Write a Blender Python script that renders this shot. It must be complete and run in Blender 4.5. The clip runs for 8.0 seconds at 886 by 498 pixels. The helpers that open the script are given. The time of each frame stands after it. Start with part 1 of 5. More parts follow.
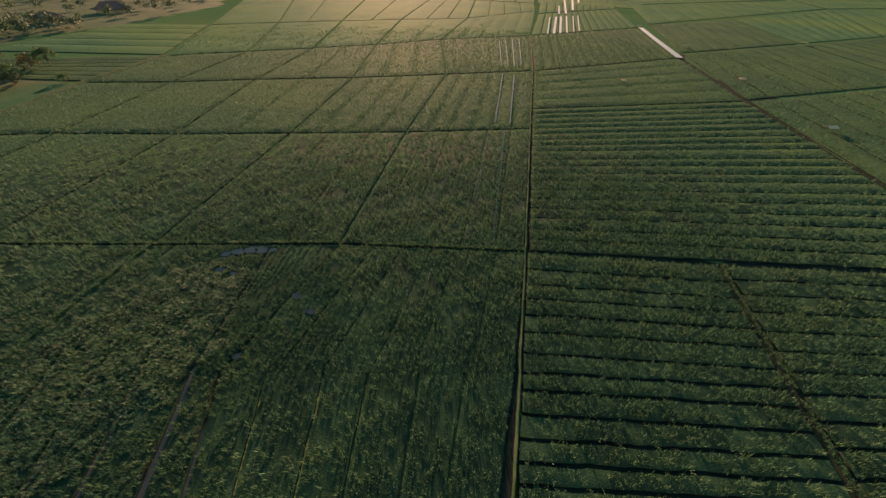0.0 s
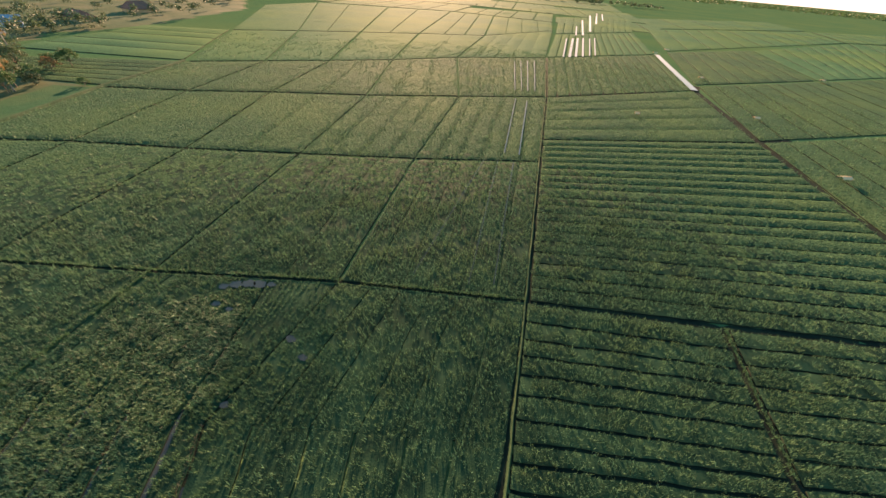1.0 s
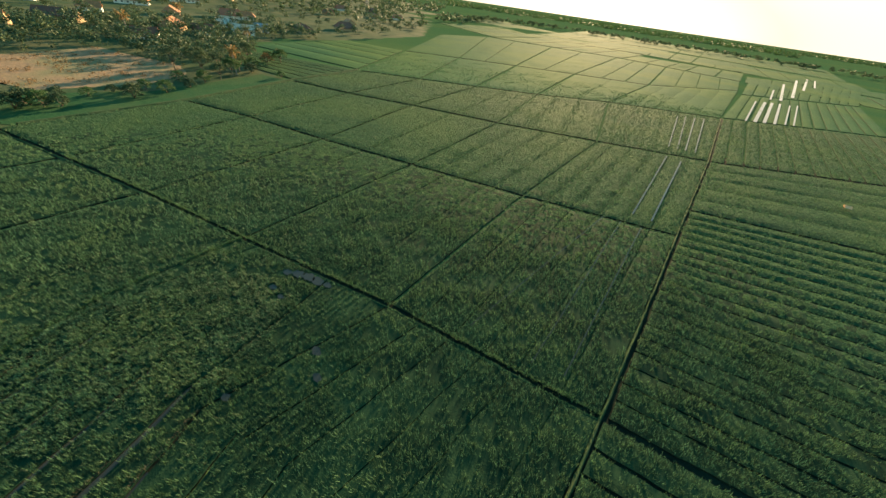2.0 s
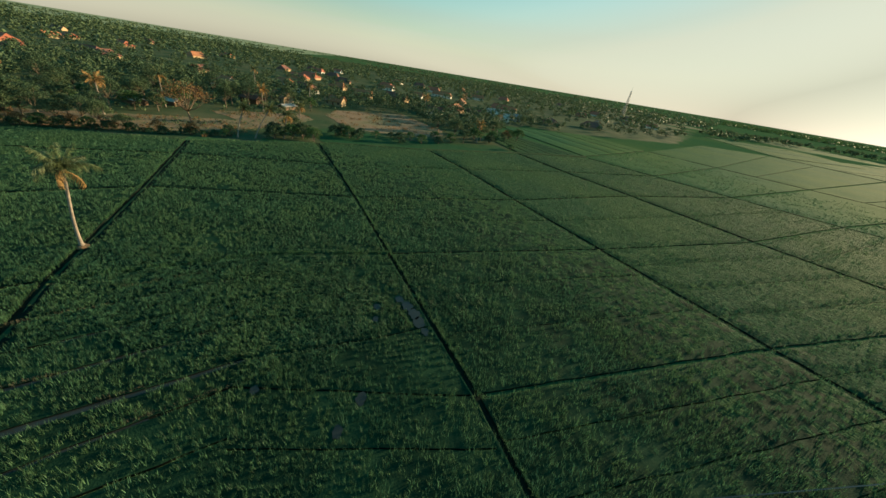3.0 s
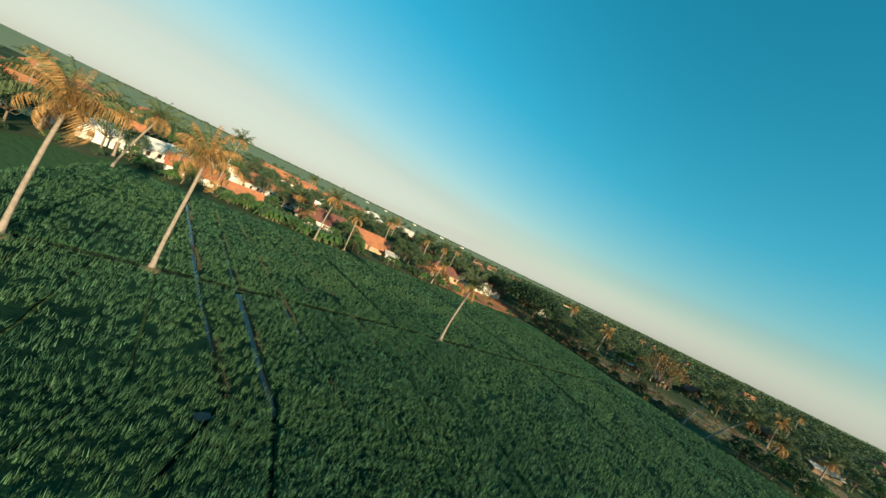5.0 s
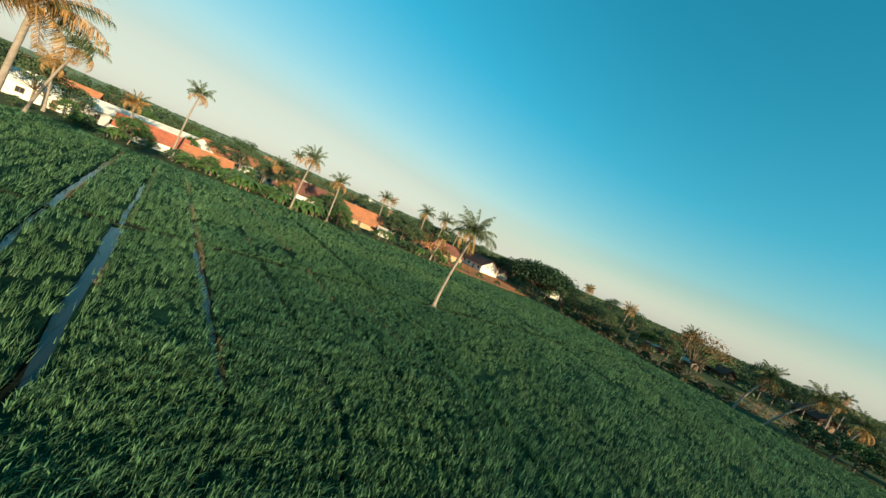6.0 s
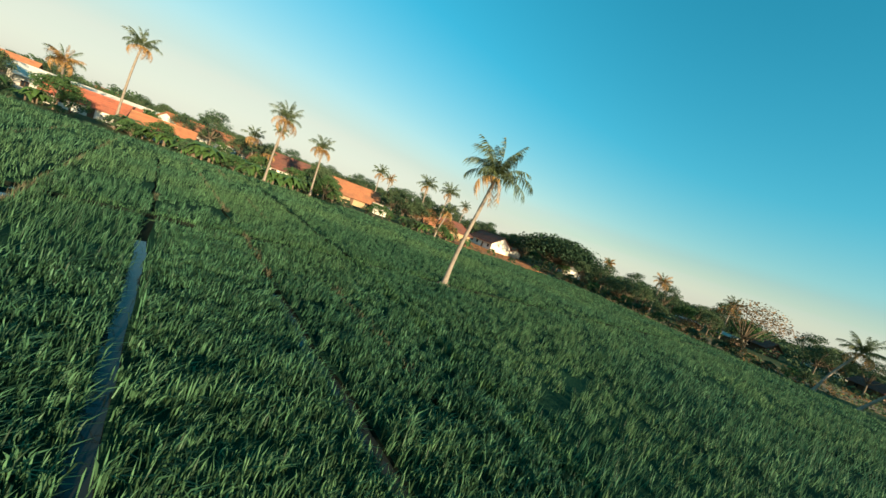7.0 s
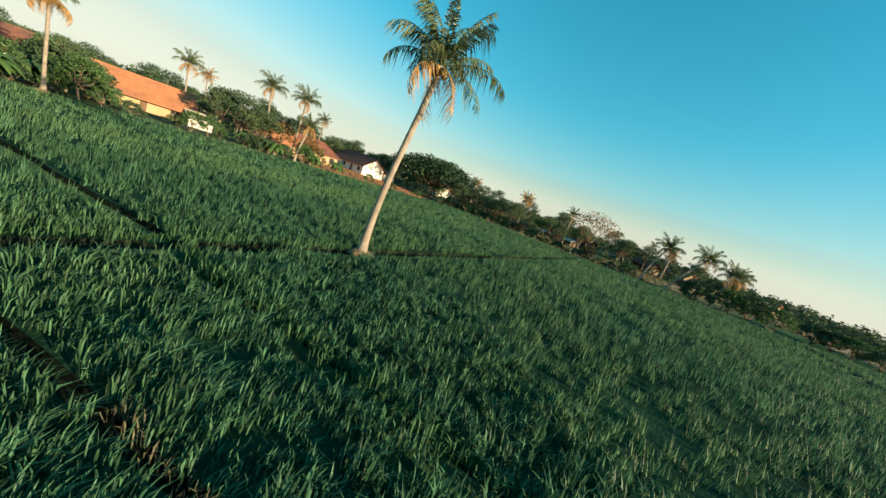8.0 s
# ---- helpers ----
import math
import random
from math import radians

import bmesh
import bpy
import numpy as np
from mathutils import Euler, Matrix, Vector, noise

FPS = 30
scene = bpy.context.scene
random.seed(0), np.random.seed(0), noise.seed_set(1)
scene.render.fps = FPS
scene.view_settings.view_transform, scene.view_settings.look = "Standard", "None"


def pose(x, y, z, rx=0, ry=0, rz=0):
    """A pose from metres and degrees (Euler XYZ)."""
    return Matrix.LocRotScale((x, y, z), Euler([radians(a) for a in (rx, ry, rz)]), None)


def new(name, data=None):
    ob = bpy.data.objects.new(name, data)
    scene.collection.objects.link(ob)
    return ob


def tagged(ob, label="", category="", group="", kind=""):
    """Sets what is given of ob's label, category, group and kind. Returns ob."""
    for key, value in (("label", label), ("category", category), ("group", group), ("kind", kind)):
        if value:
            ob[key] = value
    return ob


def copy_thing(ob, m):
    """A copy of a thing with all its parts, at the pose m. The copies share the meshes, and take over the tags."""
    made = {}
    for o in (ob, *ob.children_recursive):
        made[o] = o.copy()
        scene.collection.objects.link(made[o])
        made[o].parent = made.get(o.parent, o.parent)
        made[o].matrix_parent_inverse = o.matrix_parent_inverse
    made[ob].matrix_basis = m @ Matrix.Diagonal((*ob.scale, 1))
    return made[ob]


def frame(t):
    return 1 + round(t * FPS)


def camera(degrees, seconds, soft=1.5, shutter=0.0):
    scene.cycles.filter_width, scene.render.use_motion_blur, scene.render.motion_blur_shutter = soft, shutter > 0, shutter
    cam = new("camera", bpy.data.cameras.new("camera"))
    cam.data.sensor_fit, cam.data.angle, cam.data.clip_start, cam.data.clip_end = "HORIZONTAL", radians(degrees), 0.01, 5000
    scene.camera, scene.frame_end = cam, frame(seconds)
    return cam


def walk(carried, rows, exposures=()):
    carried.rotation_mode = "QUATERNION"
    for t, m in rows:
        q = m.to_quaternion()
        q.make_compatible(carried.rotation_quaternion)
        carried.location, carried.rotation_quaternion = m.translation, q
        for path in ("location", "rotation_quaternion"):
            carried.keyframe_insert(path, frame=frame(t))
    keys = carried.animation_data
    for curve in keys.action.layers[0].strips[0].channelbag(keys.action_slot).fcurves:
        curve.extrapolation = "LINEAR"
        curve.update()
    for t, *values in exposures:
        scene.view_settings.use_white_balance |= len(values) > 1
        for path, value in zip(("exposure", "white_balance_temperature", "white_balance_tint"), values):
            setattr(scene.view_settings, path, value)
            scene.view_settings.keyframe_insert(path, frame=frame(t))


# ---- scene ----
cam = camera(107.71, 8.0, soft=1.5)
PATH = [
    (0.0, pose(-4.703, -38.571, 32.947, 48.363, -1.580, 12.480)),
    (0.5, pose(-5.545, -36.832, 35.984, 48.199, -2.704, 12.274)),
    (1.0, pose(-5.415, -34.342, 37.047, 49.241, -3.873, 15.409)),
    (1.2, pose(-5.013, -33.027, 36.917, 49.790, -4.424, 18.673)),
    (2.3, pose(-5.761, -23.043, 32.384, 53.350, -6.952, 50.962)),
    (2.5, pose(-6.501, -21.075, 30.661, 54.975, -7.211, 59.158)),
    (3.0, pose(-8.632, -16.175, 27.047, 61.085, -8.320, 78.530)),
    (3.5, pose(-13.417, -11.192, 23.526, 69.390, -10.925, 100.356)),
    (4.0, pose(-18.044, -7.471, 19.905, 78.979, -16.339, 123.841)),
    (4.5, pose(-24.877, -4.738, 17.502, 86.736, -24.428, 150.640)),
    (4.7, pose(-27.779, -4.736, 16.704, 88.117, -27.327, 159.855)),
    (5.8, pose(-38.505, -13.062, 10.328, 86.855, -24.046, 161.949)),
    (6.0, pose(-39.842, -15.122, 9.201, 86.580, -23.580, 162.309)),
    (6.5, pose(-42.504, -20.267, 7.130, 85.463, -22.669, 163.411)),
    (7.0, pose(-44.130, -26.081, 5.573, 84.089, -20.369, 162.727)),
    (7.5, pose(-45.130, -32.752, 5.187, 81.266, -17.647, 154.642)),
    (8.0, pose(-44.889, -37.553, 4.726, 79.029, -19.265, 136.725)),
]
EXPOSURES = [(0.0, 1.00, 7200, 31), (0.5, 1.60, 7200, 31), (1.1, 1.86, 7050, 29), (2.5, 0.98, 6500, -9), (3.0, 0.55, 6000, -9), (3.5, 0.33, 5580, -9), (4.5, 0.46, 5400, -10), (6.0, 0.60, 5500, -9), (8.0, 0.80, 5600, -7)]
walk(cam, PATH, EXPOSURES)

# ---- light ----
SUN_AZ = radians(108.0)     # from +x, counter-clockwise
SUN_EL = radians(12.0)
SUN_DIR = Vector((math.cos(SUN_AZ) * math.cos(SUN_EL), math.sin(SUN_AZ) * math.cos(SUN_EL), math.sin(SUN_EL)))
world = bpy.data.worlds.new("evening_sky")
scene.world = world
world.use_nodes = True
wn, wl = world.node_tree.nodes, world.node_tree.links
wn.clear()
sky = wn.new("ShaderNodeTexSky")
sky.sky_type = "NISHITA"
sky.sun_disc = False
sky.sun_elevation = SUN_EL
sky.sun_rotation = radians(90.0) - SUN_AZ
sky.altitude = 0.0
sky.air_density = 1.2
sky.dust_density = 0.22
sky.ozone_density = 3.0
bg = wn.new("ShaderNodeBackground")
bg.inputs["Strength"].default_value = 0.12
wo = wn.new("ShaderNodeOutputWorld")
lum = wn.new("ShaderNodeRGBToBW")
wl.new(sky.outputs["Color"], lum.inputs[0])


def by_brightness(lo, hi, at_lo, at_hi):
    """A value that eases from one to another with the sky's brightness."""
    ease = wn.new("ShaderNodeMapRange")
    ease.inputs["From Min"].default_value, ease.inputs["From Max"].default_value = lo, hi
    ease.inputs["To Min"].default_value, ease.inputs["To Max"].default_value = at_lo, at_hi
    wl.new(lum.outputs[0], ease.inputs["Value"])
    return ease.outputs["Result"]


deep = wn.new("ShaderNodeHueSaturation")     # the deep teal blue of the evening sky
deep.inputs["Hue"].default_value = 0.460
deep.inputs["Saturation"].default_value = 1.21
wl.new(sky.outputs["Color"], deep.inputs["Color"])
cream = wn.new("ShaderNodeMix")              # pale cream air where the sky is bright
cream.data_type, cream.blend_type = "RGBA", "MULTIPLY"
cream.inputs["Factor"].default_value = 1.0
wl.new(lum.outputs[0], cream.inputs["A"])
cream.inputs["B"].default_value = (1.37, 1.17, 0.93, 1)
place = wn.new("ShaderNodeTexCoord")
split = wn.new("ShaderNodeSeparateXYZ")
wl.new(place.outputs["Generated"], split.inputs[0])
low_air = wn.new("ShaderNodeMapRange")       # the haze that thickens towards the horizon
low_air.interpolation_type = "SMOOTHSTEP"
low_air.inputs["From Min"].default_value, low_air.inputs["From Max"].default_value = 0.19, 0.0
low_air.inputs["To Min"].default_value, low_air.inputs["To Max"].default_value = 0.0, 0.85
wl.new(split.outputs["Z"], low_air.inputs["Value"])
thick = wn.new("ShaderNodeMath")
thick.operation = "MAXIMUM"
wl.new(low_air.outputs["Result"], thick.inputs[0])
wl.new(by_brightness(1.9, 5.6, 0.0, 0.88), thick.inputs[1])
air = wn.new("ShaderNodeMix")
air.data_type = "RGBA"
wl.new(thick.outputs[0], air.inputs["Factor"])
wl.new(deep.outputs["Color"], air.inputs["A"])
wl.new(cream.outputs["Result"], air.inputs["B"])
level = wn.new("ShaderNodeHueSaturation")
dim = wn.new("ShaderNodeMath")               # thicker air round the low sun
dim.operation = "MULTIPLY"
wl.new(by_brightness(1.3, 5.0, 1.07, 0.74), dim.inputs[0])
wl.new(by_brightness(4.0, 10.0, 1.0, 0.44), dim.inputs[1])
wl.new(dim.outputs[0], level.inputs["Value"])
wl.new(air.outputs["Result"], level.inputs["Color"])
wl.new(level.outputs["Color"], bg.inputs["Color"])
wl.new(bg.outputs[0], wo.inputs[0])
sun_data = bpy.data.lights.new("sun", "SUN")
sun_data.energy = 7.8
sun_data.angle = radians(0.6)
sun_data.color = (1.0, 0.68, 0.40)
sun = new("sun", sun_data)
sun.rotation_mode = "QUATERNION"
sun.rotation_quaternion = SUN_DIR.to_track_quat("Z", "Y")
sun.location = (0, 0, 80)

rng = np.random.default_rng(7)


# ---- materials ----
def material(name, colour, colour2=None, rough=0.8, scale=2.0, detail=4.0, bump=0.0, bump_scale=20.0, spread=0.0,
             metal=0.0, coarse=None, coarse_scale=0.08, coarse_mix=0.35, spec=0.3, trans=0.0):
    """A procedural surface: two colours by fine noise, a coarse patch colour, per-piece spread and bump."""
    m = bpy.data.materials.new(name)
    m.use_nodes = True
    nt = m.node_tree
    n, l = nt.nodes, nt.links
    b = n["Principled BSDF"]
    b.inputs["Roughness"].default_value = rough
    b.inputs["Metallic"].default_value = metal
    b.inputs["Specular IOR Level"].default_value = spec
    geo = n.new("ShaderNodeNewGeometry")
    t1 = n.new("ShaderNodeTexNoise")
    t1.inputs["Scale"].default_value = scale
    t1.inputs["Detail"].default_value = detail
    l.new(geo.outputs["Position"], t1.inputs["Vector"])
    ramp = n.new("ShaderNodeMapRange")
    ramp.inputs["From Min"].default_value, ramp.inputs["From Max"].default_value = 0.3, 0.7
    l.new(t1.outputs["Fac"], ramp.inputs["Value"])
    mix = n.new("ShaderNodeMix")
    mix.data_type = "RGBA"
    mix.inputs["A"].default_value = (*colour, 1)
    mix.inputs["B"].default_value = (*(colour2 or [c * 0.7 for c in colour]), 1)
    l.new(ramp.outputs["Result"], mix.inputs["Factor"])
    out = mix.outputs["Result"]
    if coarse:
        t2 = n.new("ShaderNodeTexNoise")
        t2.inputs["Scale"].default_value = coarse_scale
        t2.inputs["Detail"].default_value = 3.0
        l.new(geo.outputs["Position"], t2.inputs["Vector"])
        r2 = n.new("ShaderNodeMapRange")
        r2.inputs["From Min"].default_value, r2.inputs["From Max"].default_value = 0.42, 0.62
        r2.inputs["To Max"].default_value = coarse_mix * 2
        l.new(t2.outputs["Fac"], r2.inputs["Value"])
        m2 = n.new("ShaderNodeMix")
        m2.data_type = "RGBA"
        l.new(r2.outputs["Result"], m2.inputs["Factor"])
        l.new(out, m2.inputs["A"])
        m2.inputs["B"].default_value = (*coarse, 1)
        out = m2.outputs["Result"]
    if spread:
        hsv = n.new("ShaderNodeHueSaturation")
        r3 = n.new("ShaderNodeMapRange")
        r3.inputs["To Min"].default_value, r3.inputs["To Max"].default_value = 1 - spread, 1 + spread
        l.new(geo.outputs["Random Per Island"], r3.inputs["Value"])
        l.new(r3.outputs["Result"], hsv.inputs["Value"])
        l.new(out, hsv.inputs["Color"])
        out = hsv.outputs["Color"]
    l.new(out, b.inputs["Base Color"])
    if bump:
        t4 = n.new("ShaderNodeTexNoise")
        t4.inputs["Scale"].default_value = bump_scale
        t4.inputs["Detail"].default_value = 5.0
        l.new(geo.outputs["Position"], t4.inputs["Vector"])
        bp = n.new("ShaderNodeBump")
        bp.inputs["Strength"].default_value = min(1.0, bump)
        bp.inputs["Distance"].default_value = max(bump, 0.05)
        l.new(t4.outputs["Fac"], bp.inputs["Height"])
        l.new(bp.outputs["Normal"], b.inputs["Normal"])
    if trans:
        tr = n.new("ShaderNodeBsdfTranslucent")
        l.new(out, tr.inputs["Color"])
        ms = n.new("ShaderNodeMixShader")
        ms.inputs["Fac"].default_value = trans
        l.new(b.outputs[0], ms.inputs[1])
        l.new(tr.outputs[0], ms.inputs[2])
        l.new(ms.outputs[0], n["Material Output"].inputs["Surface"])
    return m


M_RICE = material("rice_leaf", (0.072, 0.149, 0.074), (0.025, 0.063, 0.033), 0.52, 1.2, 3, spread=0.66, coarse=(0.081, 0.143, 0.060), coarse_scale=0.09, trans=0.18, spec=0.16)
# paler copy for farther plants: sunlit leaf tips are put into the colour
M_RICE_FAR_LIT = material("rice_leaf_far_lit", (0.089, 0.171, 0.086), (0.038, 0.086, 0.046), 0.58, 1.2, 3, spread=0.72, coarse=(0.097, 0.162, 0.067), coarse_scale=0.09, trans=0.25, spec=0.12)
# near-black green: the shade between rice plants is put into this colour
M_UNDER_SHADE = material("painted_stem_shade", (0.014, 0.036, 0.019), (0.008, 0.021, 0.012), 0.9, 1.7, 5, bump=0.3, bump_scale=6, coarse=(0.022, 0.054, 0.027), coarse_scale=0.15, spec=0.04)
M_CANOPY = material("rice_canopy", (0.051, 0.106, 0.052), (0.019, 0.047, 0.025), 0.95, 1.9, 9, bump=1.0, bump_scale=2.4, coarse=(0.056, 0.098, 0.040), coarse_scale=0.03, spec=0.02)
M_FAR = material("far_rice", (0.058, 0.122, 0.057), (0.037, 0.083, 0.039), 0.95, 0.9, 7, bump=0.5, bump_scale=1.4, coarse=(0.078, 0.124, 0.042), coarse_scale=0.012, spec=0.008)
M_GROUND = material("open_land", (0.058, 0.114, 0.051), (0.042, 0.086, 0.040), 0.95, 0.9, 7, bump=0.5, bump_scale=1.4, coarse=(0.074, 0.112, 0.045), coarse_scale=0.012, spec=0.0)
M_GRASS = material("field_grass", (0.030, 0.086, 0.036), (0.020, 0.060, 0.026), 0.95, 1.2, 6, bump=0.4, bump_scale=3, coarse=(0.048, 0.084, 0.034), coarse_scale=0.08, spec=0.03)
# far southern plain: the paleness of distant haze is painted into its colour
M_PLAIN_HAZE = material("hazed_plain", (0.235, 0.275, 0.150), (0.180, 0.225, 0.120), 0.9, 0.2, 8, bump=0.3, bump_scale=0.8, coarse=(0.27, 0.27, 0.16), coarse_scale=0.006, spec=0.05)
M_VILLAGE = material("village_soil", (0.058, 0.086, 0.042), (0.040, 0.064, 0.032), 0.95, 0.5, 7, bump=0.3, bump_scale=2, coarse=(0.105, 0.105, 0.058), coarse_scale=0.05, spec=0.02)
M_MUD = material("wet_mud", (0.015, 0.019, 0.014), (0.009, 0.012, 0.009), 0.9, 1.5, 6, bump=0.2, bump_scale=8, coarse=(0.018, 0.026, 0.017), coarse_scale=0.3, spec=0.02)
M_BUND = material("bund_grass", (0.046, 0.082, 0.036), (0.030, 0.056, 0.026), 0.9, 3.0, 6, bump=0.3, bump_scale=9, coarse=(0.066, 0.084, 0.040), coarse_scale=0.25, spec=0.03)
M_VERGE = material("verge_blade", (0.088, 0.168, 0.070), (0.055, 0.110, 0.048), 0.6, 2.0, 3, spread=0.5, trans=0.28, spec=0.12)
M_STRAW = material("dry_blade", (0.14, 0.12, 0.072), (0.09, 0.09, 0.05), 0.7, 3.0, 3, spread=0.4, trans=0.2)
M_DIRT = material("orange_dirt", (0.56, 0.205, 0.066), (0.44, 0.160, 0.054), 0.95, 0.6, 7, bump=0.5, bump_scale=3, coarse=(0.34, 0.15, 0.07), coarse_scale=0.12, coarse_mix=0.4)
M_BARE = material("bare_field", (0.250, 0.150, 0.080), (0.170, 0.112, 0.062), 0.95, 0.5, 7, bump=0.4, bump_scale=1.5, coarse=(0.13, 0.13, 0.055), coarse_scale=0.06)
M_TRUNK = material("palm_bark", (0.30, 0.25, 0.20), (0.20, 0.16, 0.125), 0.85, 3.0, 5, bump=0.3, bump_scale=14)
M_BARK = material("bark", (0.20, 0.15, 0.10), (0.11, 0.085, 0.06), 0.9, 3.0, 5, bump=0.3, bump_scale=8)
M_FROND = material("palm_leaflet", (0.118, 0.132, 0.052), (0.066, 0.094, 0.040), 0.5, 0.8, 3, spread=0.45, trans=0.25)
M_FROND_DRY = material("dry_palm_leaflet", (0.36, 0.205, 0.070), (0.24, 0.145, 0.052), 0.7, 0.8, 3, spread=0.45, trans=0.2)
M_NUT = material("coconut_husk", (0.36, 0.19, 0.05), (0.20, 0.15, 0.04), 0.6, 4, 3)
M_LEAF = material("tree_leaf", (0.096, 0.130, 0.062), (0.060, 0.090, 0.046), 0.6, 0.5, 3, spread=0.42, trans=0.2, spec=0.08)
M_LEAF2 = material("light_tree_leaf", (0.084, 0.138, 0.048), (0.050, 0.096, 0.036), 0.6, 0.5, 3, spread=0.38, trans=0.2, spec=0.08)
M_LEAF3 = material("dark_tree_leaf", (0.072, 0.106, 0.054), (0.046, 0.076, 0.042), 0.6, 0.5, 3, spread=0.42, trans=0.15, spec=0.08)
M_LEAF_UMBRELLA = material("rain_tree_leaf", (0.038, 0.066, 0.034), (0.024, 0.046, 0.026), 0.6, 0.5, 3, spread=0.38, trans=0.1, spec=0.08)
M_LEAF_DRY = material("brown_tree_leaf", (0.22, 0.125, 0.055), (0.14, 0.09, 0.04), 0.7, 0.6, 3, spread=0.4, trans=0.2, spec=0.08)
M_BANANA = material("banana_leaf", (0.090, 0.150, 0.040), (0.055, 0.105, 0.030), 0.45, 0.8, 3, spread=0.4, trans=0.3)
M_ROOF = material("clay_tile", (0.44, 0.180, 0.080), (0.34, 0.135, 0.064), 0.8, 1.6, 6, bump=0.3, bump_scale=5, coarse=(0.26, 0.12, 0.065), coarse_scale=0.4)
M_ROOF_DARK = material("dark_clay_tile", (0.22, 0.085, 0.055), (0.15, 0.06, 0.045), 0.8, 1.6, 6, bump=0.3, bump_scale=5, coarse=(0.10, 0.06, 0.05), coarse_scale=0.4)
M_ROOF_RED = material("red_clay_tile", (0.42, 0.13, 0.07), (0.32, 0.10, 0.055), 0.8, 1.6, 6, bump=0.3, bump_scale=5, coarse=(0.25, 0.09, 0.055), coarse_scale=0.4)
M_METAL_ROOF = material("zinc_sheet", (0.55, 0.52, 0.48), (0.42, 0.39, 0.36), 0.75, 0.8, 5, coarse=(0.40, 0.30, 0.22), coarse_scale=0.3)
M_WALL = material("white_plaster", (0.78, 0.74, 0.66), (0.68, 0.63, 0.55), 0.9, 0.9, 6, bump=0.05, bump_scale=10, coarse=(0.52, 0.46, 0.38), coarse_scale=0.35, coarse_mix=0.25)
M_WALL2 = material("ochre_plaster", (0.44, 0.31, 0.18), (0.36, 0.25, 0.14), 0.9, 0.9, 6, bump=0.05, bump_scale=10)
M_BLUE = material("blue_paint", (0.16, 0.27, 0.38), (0.12, 0.22, 0.32), 0.7, 1.0, 4)
M_DOOR = material("brown_door", (0.14, 0.075, 0.04), (0.10, 0.055, 0.03), 0.6, 3.0, 4)
M_PANE = material("dark_glass", (0.02, 0.025, 0.03), (0.03, 0.035, 0.04), 0.1, 1.0, 2, spec=0.5)
M_STEEL = material("grey_steel", (0.35, 0.34, 0.33), (0.25, 0.24, 0.23), 0.5, 1.0, 3, metal=0.6)
M_TARP = material("pale_tarpaulin", (0.84, 0.62, 0.40), (0.74, 0.54, 0.34), 0.7, 2.0, 3, trans=0.5)
M_WATER = material("ditch_water", (0.020, 0.026, 0.026), (0.026, 0.030, 0.028), 0.08, 0.5, 2, spec=0.28, bump=0.02, bump_scale=3)


# ---- mesh helpers ----
def mesh_from(name, verts, faces, mat, smooth=False):
    me = bpy.data.meshes.new(name)
    verts = np.asarray(verts, dtype=np.float32)
    if isinstance(faces, np.ndarray):
        k = faces.shape[1]
        me.vertices.add(len(verts))
        me.vertices.foreach_set("co", verts.ravel())
        me.loops.add(faces.size)
        me.loops.foreach_set("vertex_index", faces.astype(np.int32).ravel())
        me.polygons.add(len(faces))
        me.polygons.foreach_set("loop_start", np.arange(0, faces.size, k, dtype=np.int32))
        me.update(calc_edges=True)
        me.validate()
    else:
        me.from_pydata(verts.tolist(), [], faces)
        me.update()
    me.materials.append(mat)
    if smooth:
        me.polygons.foreach_set("use_smooth", [True] * len(me.polygons))
    return me


def bm_mesh(name, bm, mat, smooth=False):
    me = bpy.data.meshes.new(name)
    bm.to_mesh(me)
    bm.free()
    me.materials.append(mat)
    if smooth:
        me.polygons.foreach_set("use_smooth", [True] * len(me.polygons))
    return me


def part_me(name, me, parent, m=None, label=""):
    ob = new(name, me)
    ob.parent = parent
    if m is not None:
        ob.matrix_basis = m
    if label:
        ob["label"] = label
    return ob


def part(name, bm, mat, parent, label="", smooth=False):
    return part_me(name, bm_mesh(name, bm, mat, smooth), parent, None, label)


def box(bm, lo, hi):
    """A box between two corners."""
    vs = [bm.verts.new((x, y, z)) for z in (lo[2], hi[2]) for y in (lo[1], hi[1]) for x in (lo[0], hi[0])]
    for f in ((0, 2, 3, 1), (4, 5, 7, 6), (0, 1, 5, 4), (2, 6, 7, 3), (0, 4, 6, 2), (1, 3, 7, 5)):
        bm.faces.new([vs[i] for i in f])
    return bm


def boxes(*pairs):
    bm = bmesh.new()
    for lo, hi in pairs:
        box(bm, lo, hi)
    return bm


def tube(bm, pts, radii, sides=8, wobble=0.0):
    """A tapered tube along points."""
    rings = []
    pts = [Vector(p) for p in pts]
    for i, (p, r) in enumerate(zip(pts, radii)):
        d = (pts[min(i + 1, len(pts) - 1)] - pts[max(i - 1, 0)]).normalized()
        a = d.cross(Vector((0.31, 0.93, 0.2))).normalized()
        b = d.cross(a)
        rings.append([bm.verts.new(p + (a * math.cos(k * math.tau / sides) + b * math.sin(k * math.tau / sides)) * r * (1 + wobble * random.uniform(-1, 1))) for k in range(sides)])
    for r0, r1 in zip(rings, rings[1:]):
        for k in range(sides):
            bm.faces.new((r0[k], r0[(k + 1) % sides], r1[(k + 1) % sides], r1[k]))
    bm.faces.new(rings[0][::-1])
    bm.faces.new(rings[-1])
    return bm


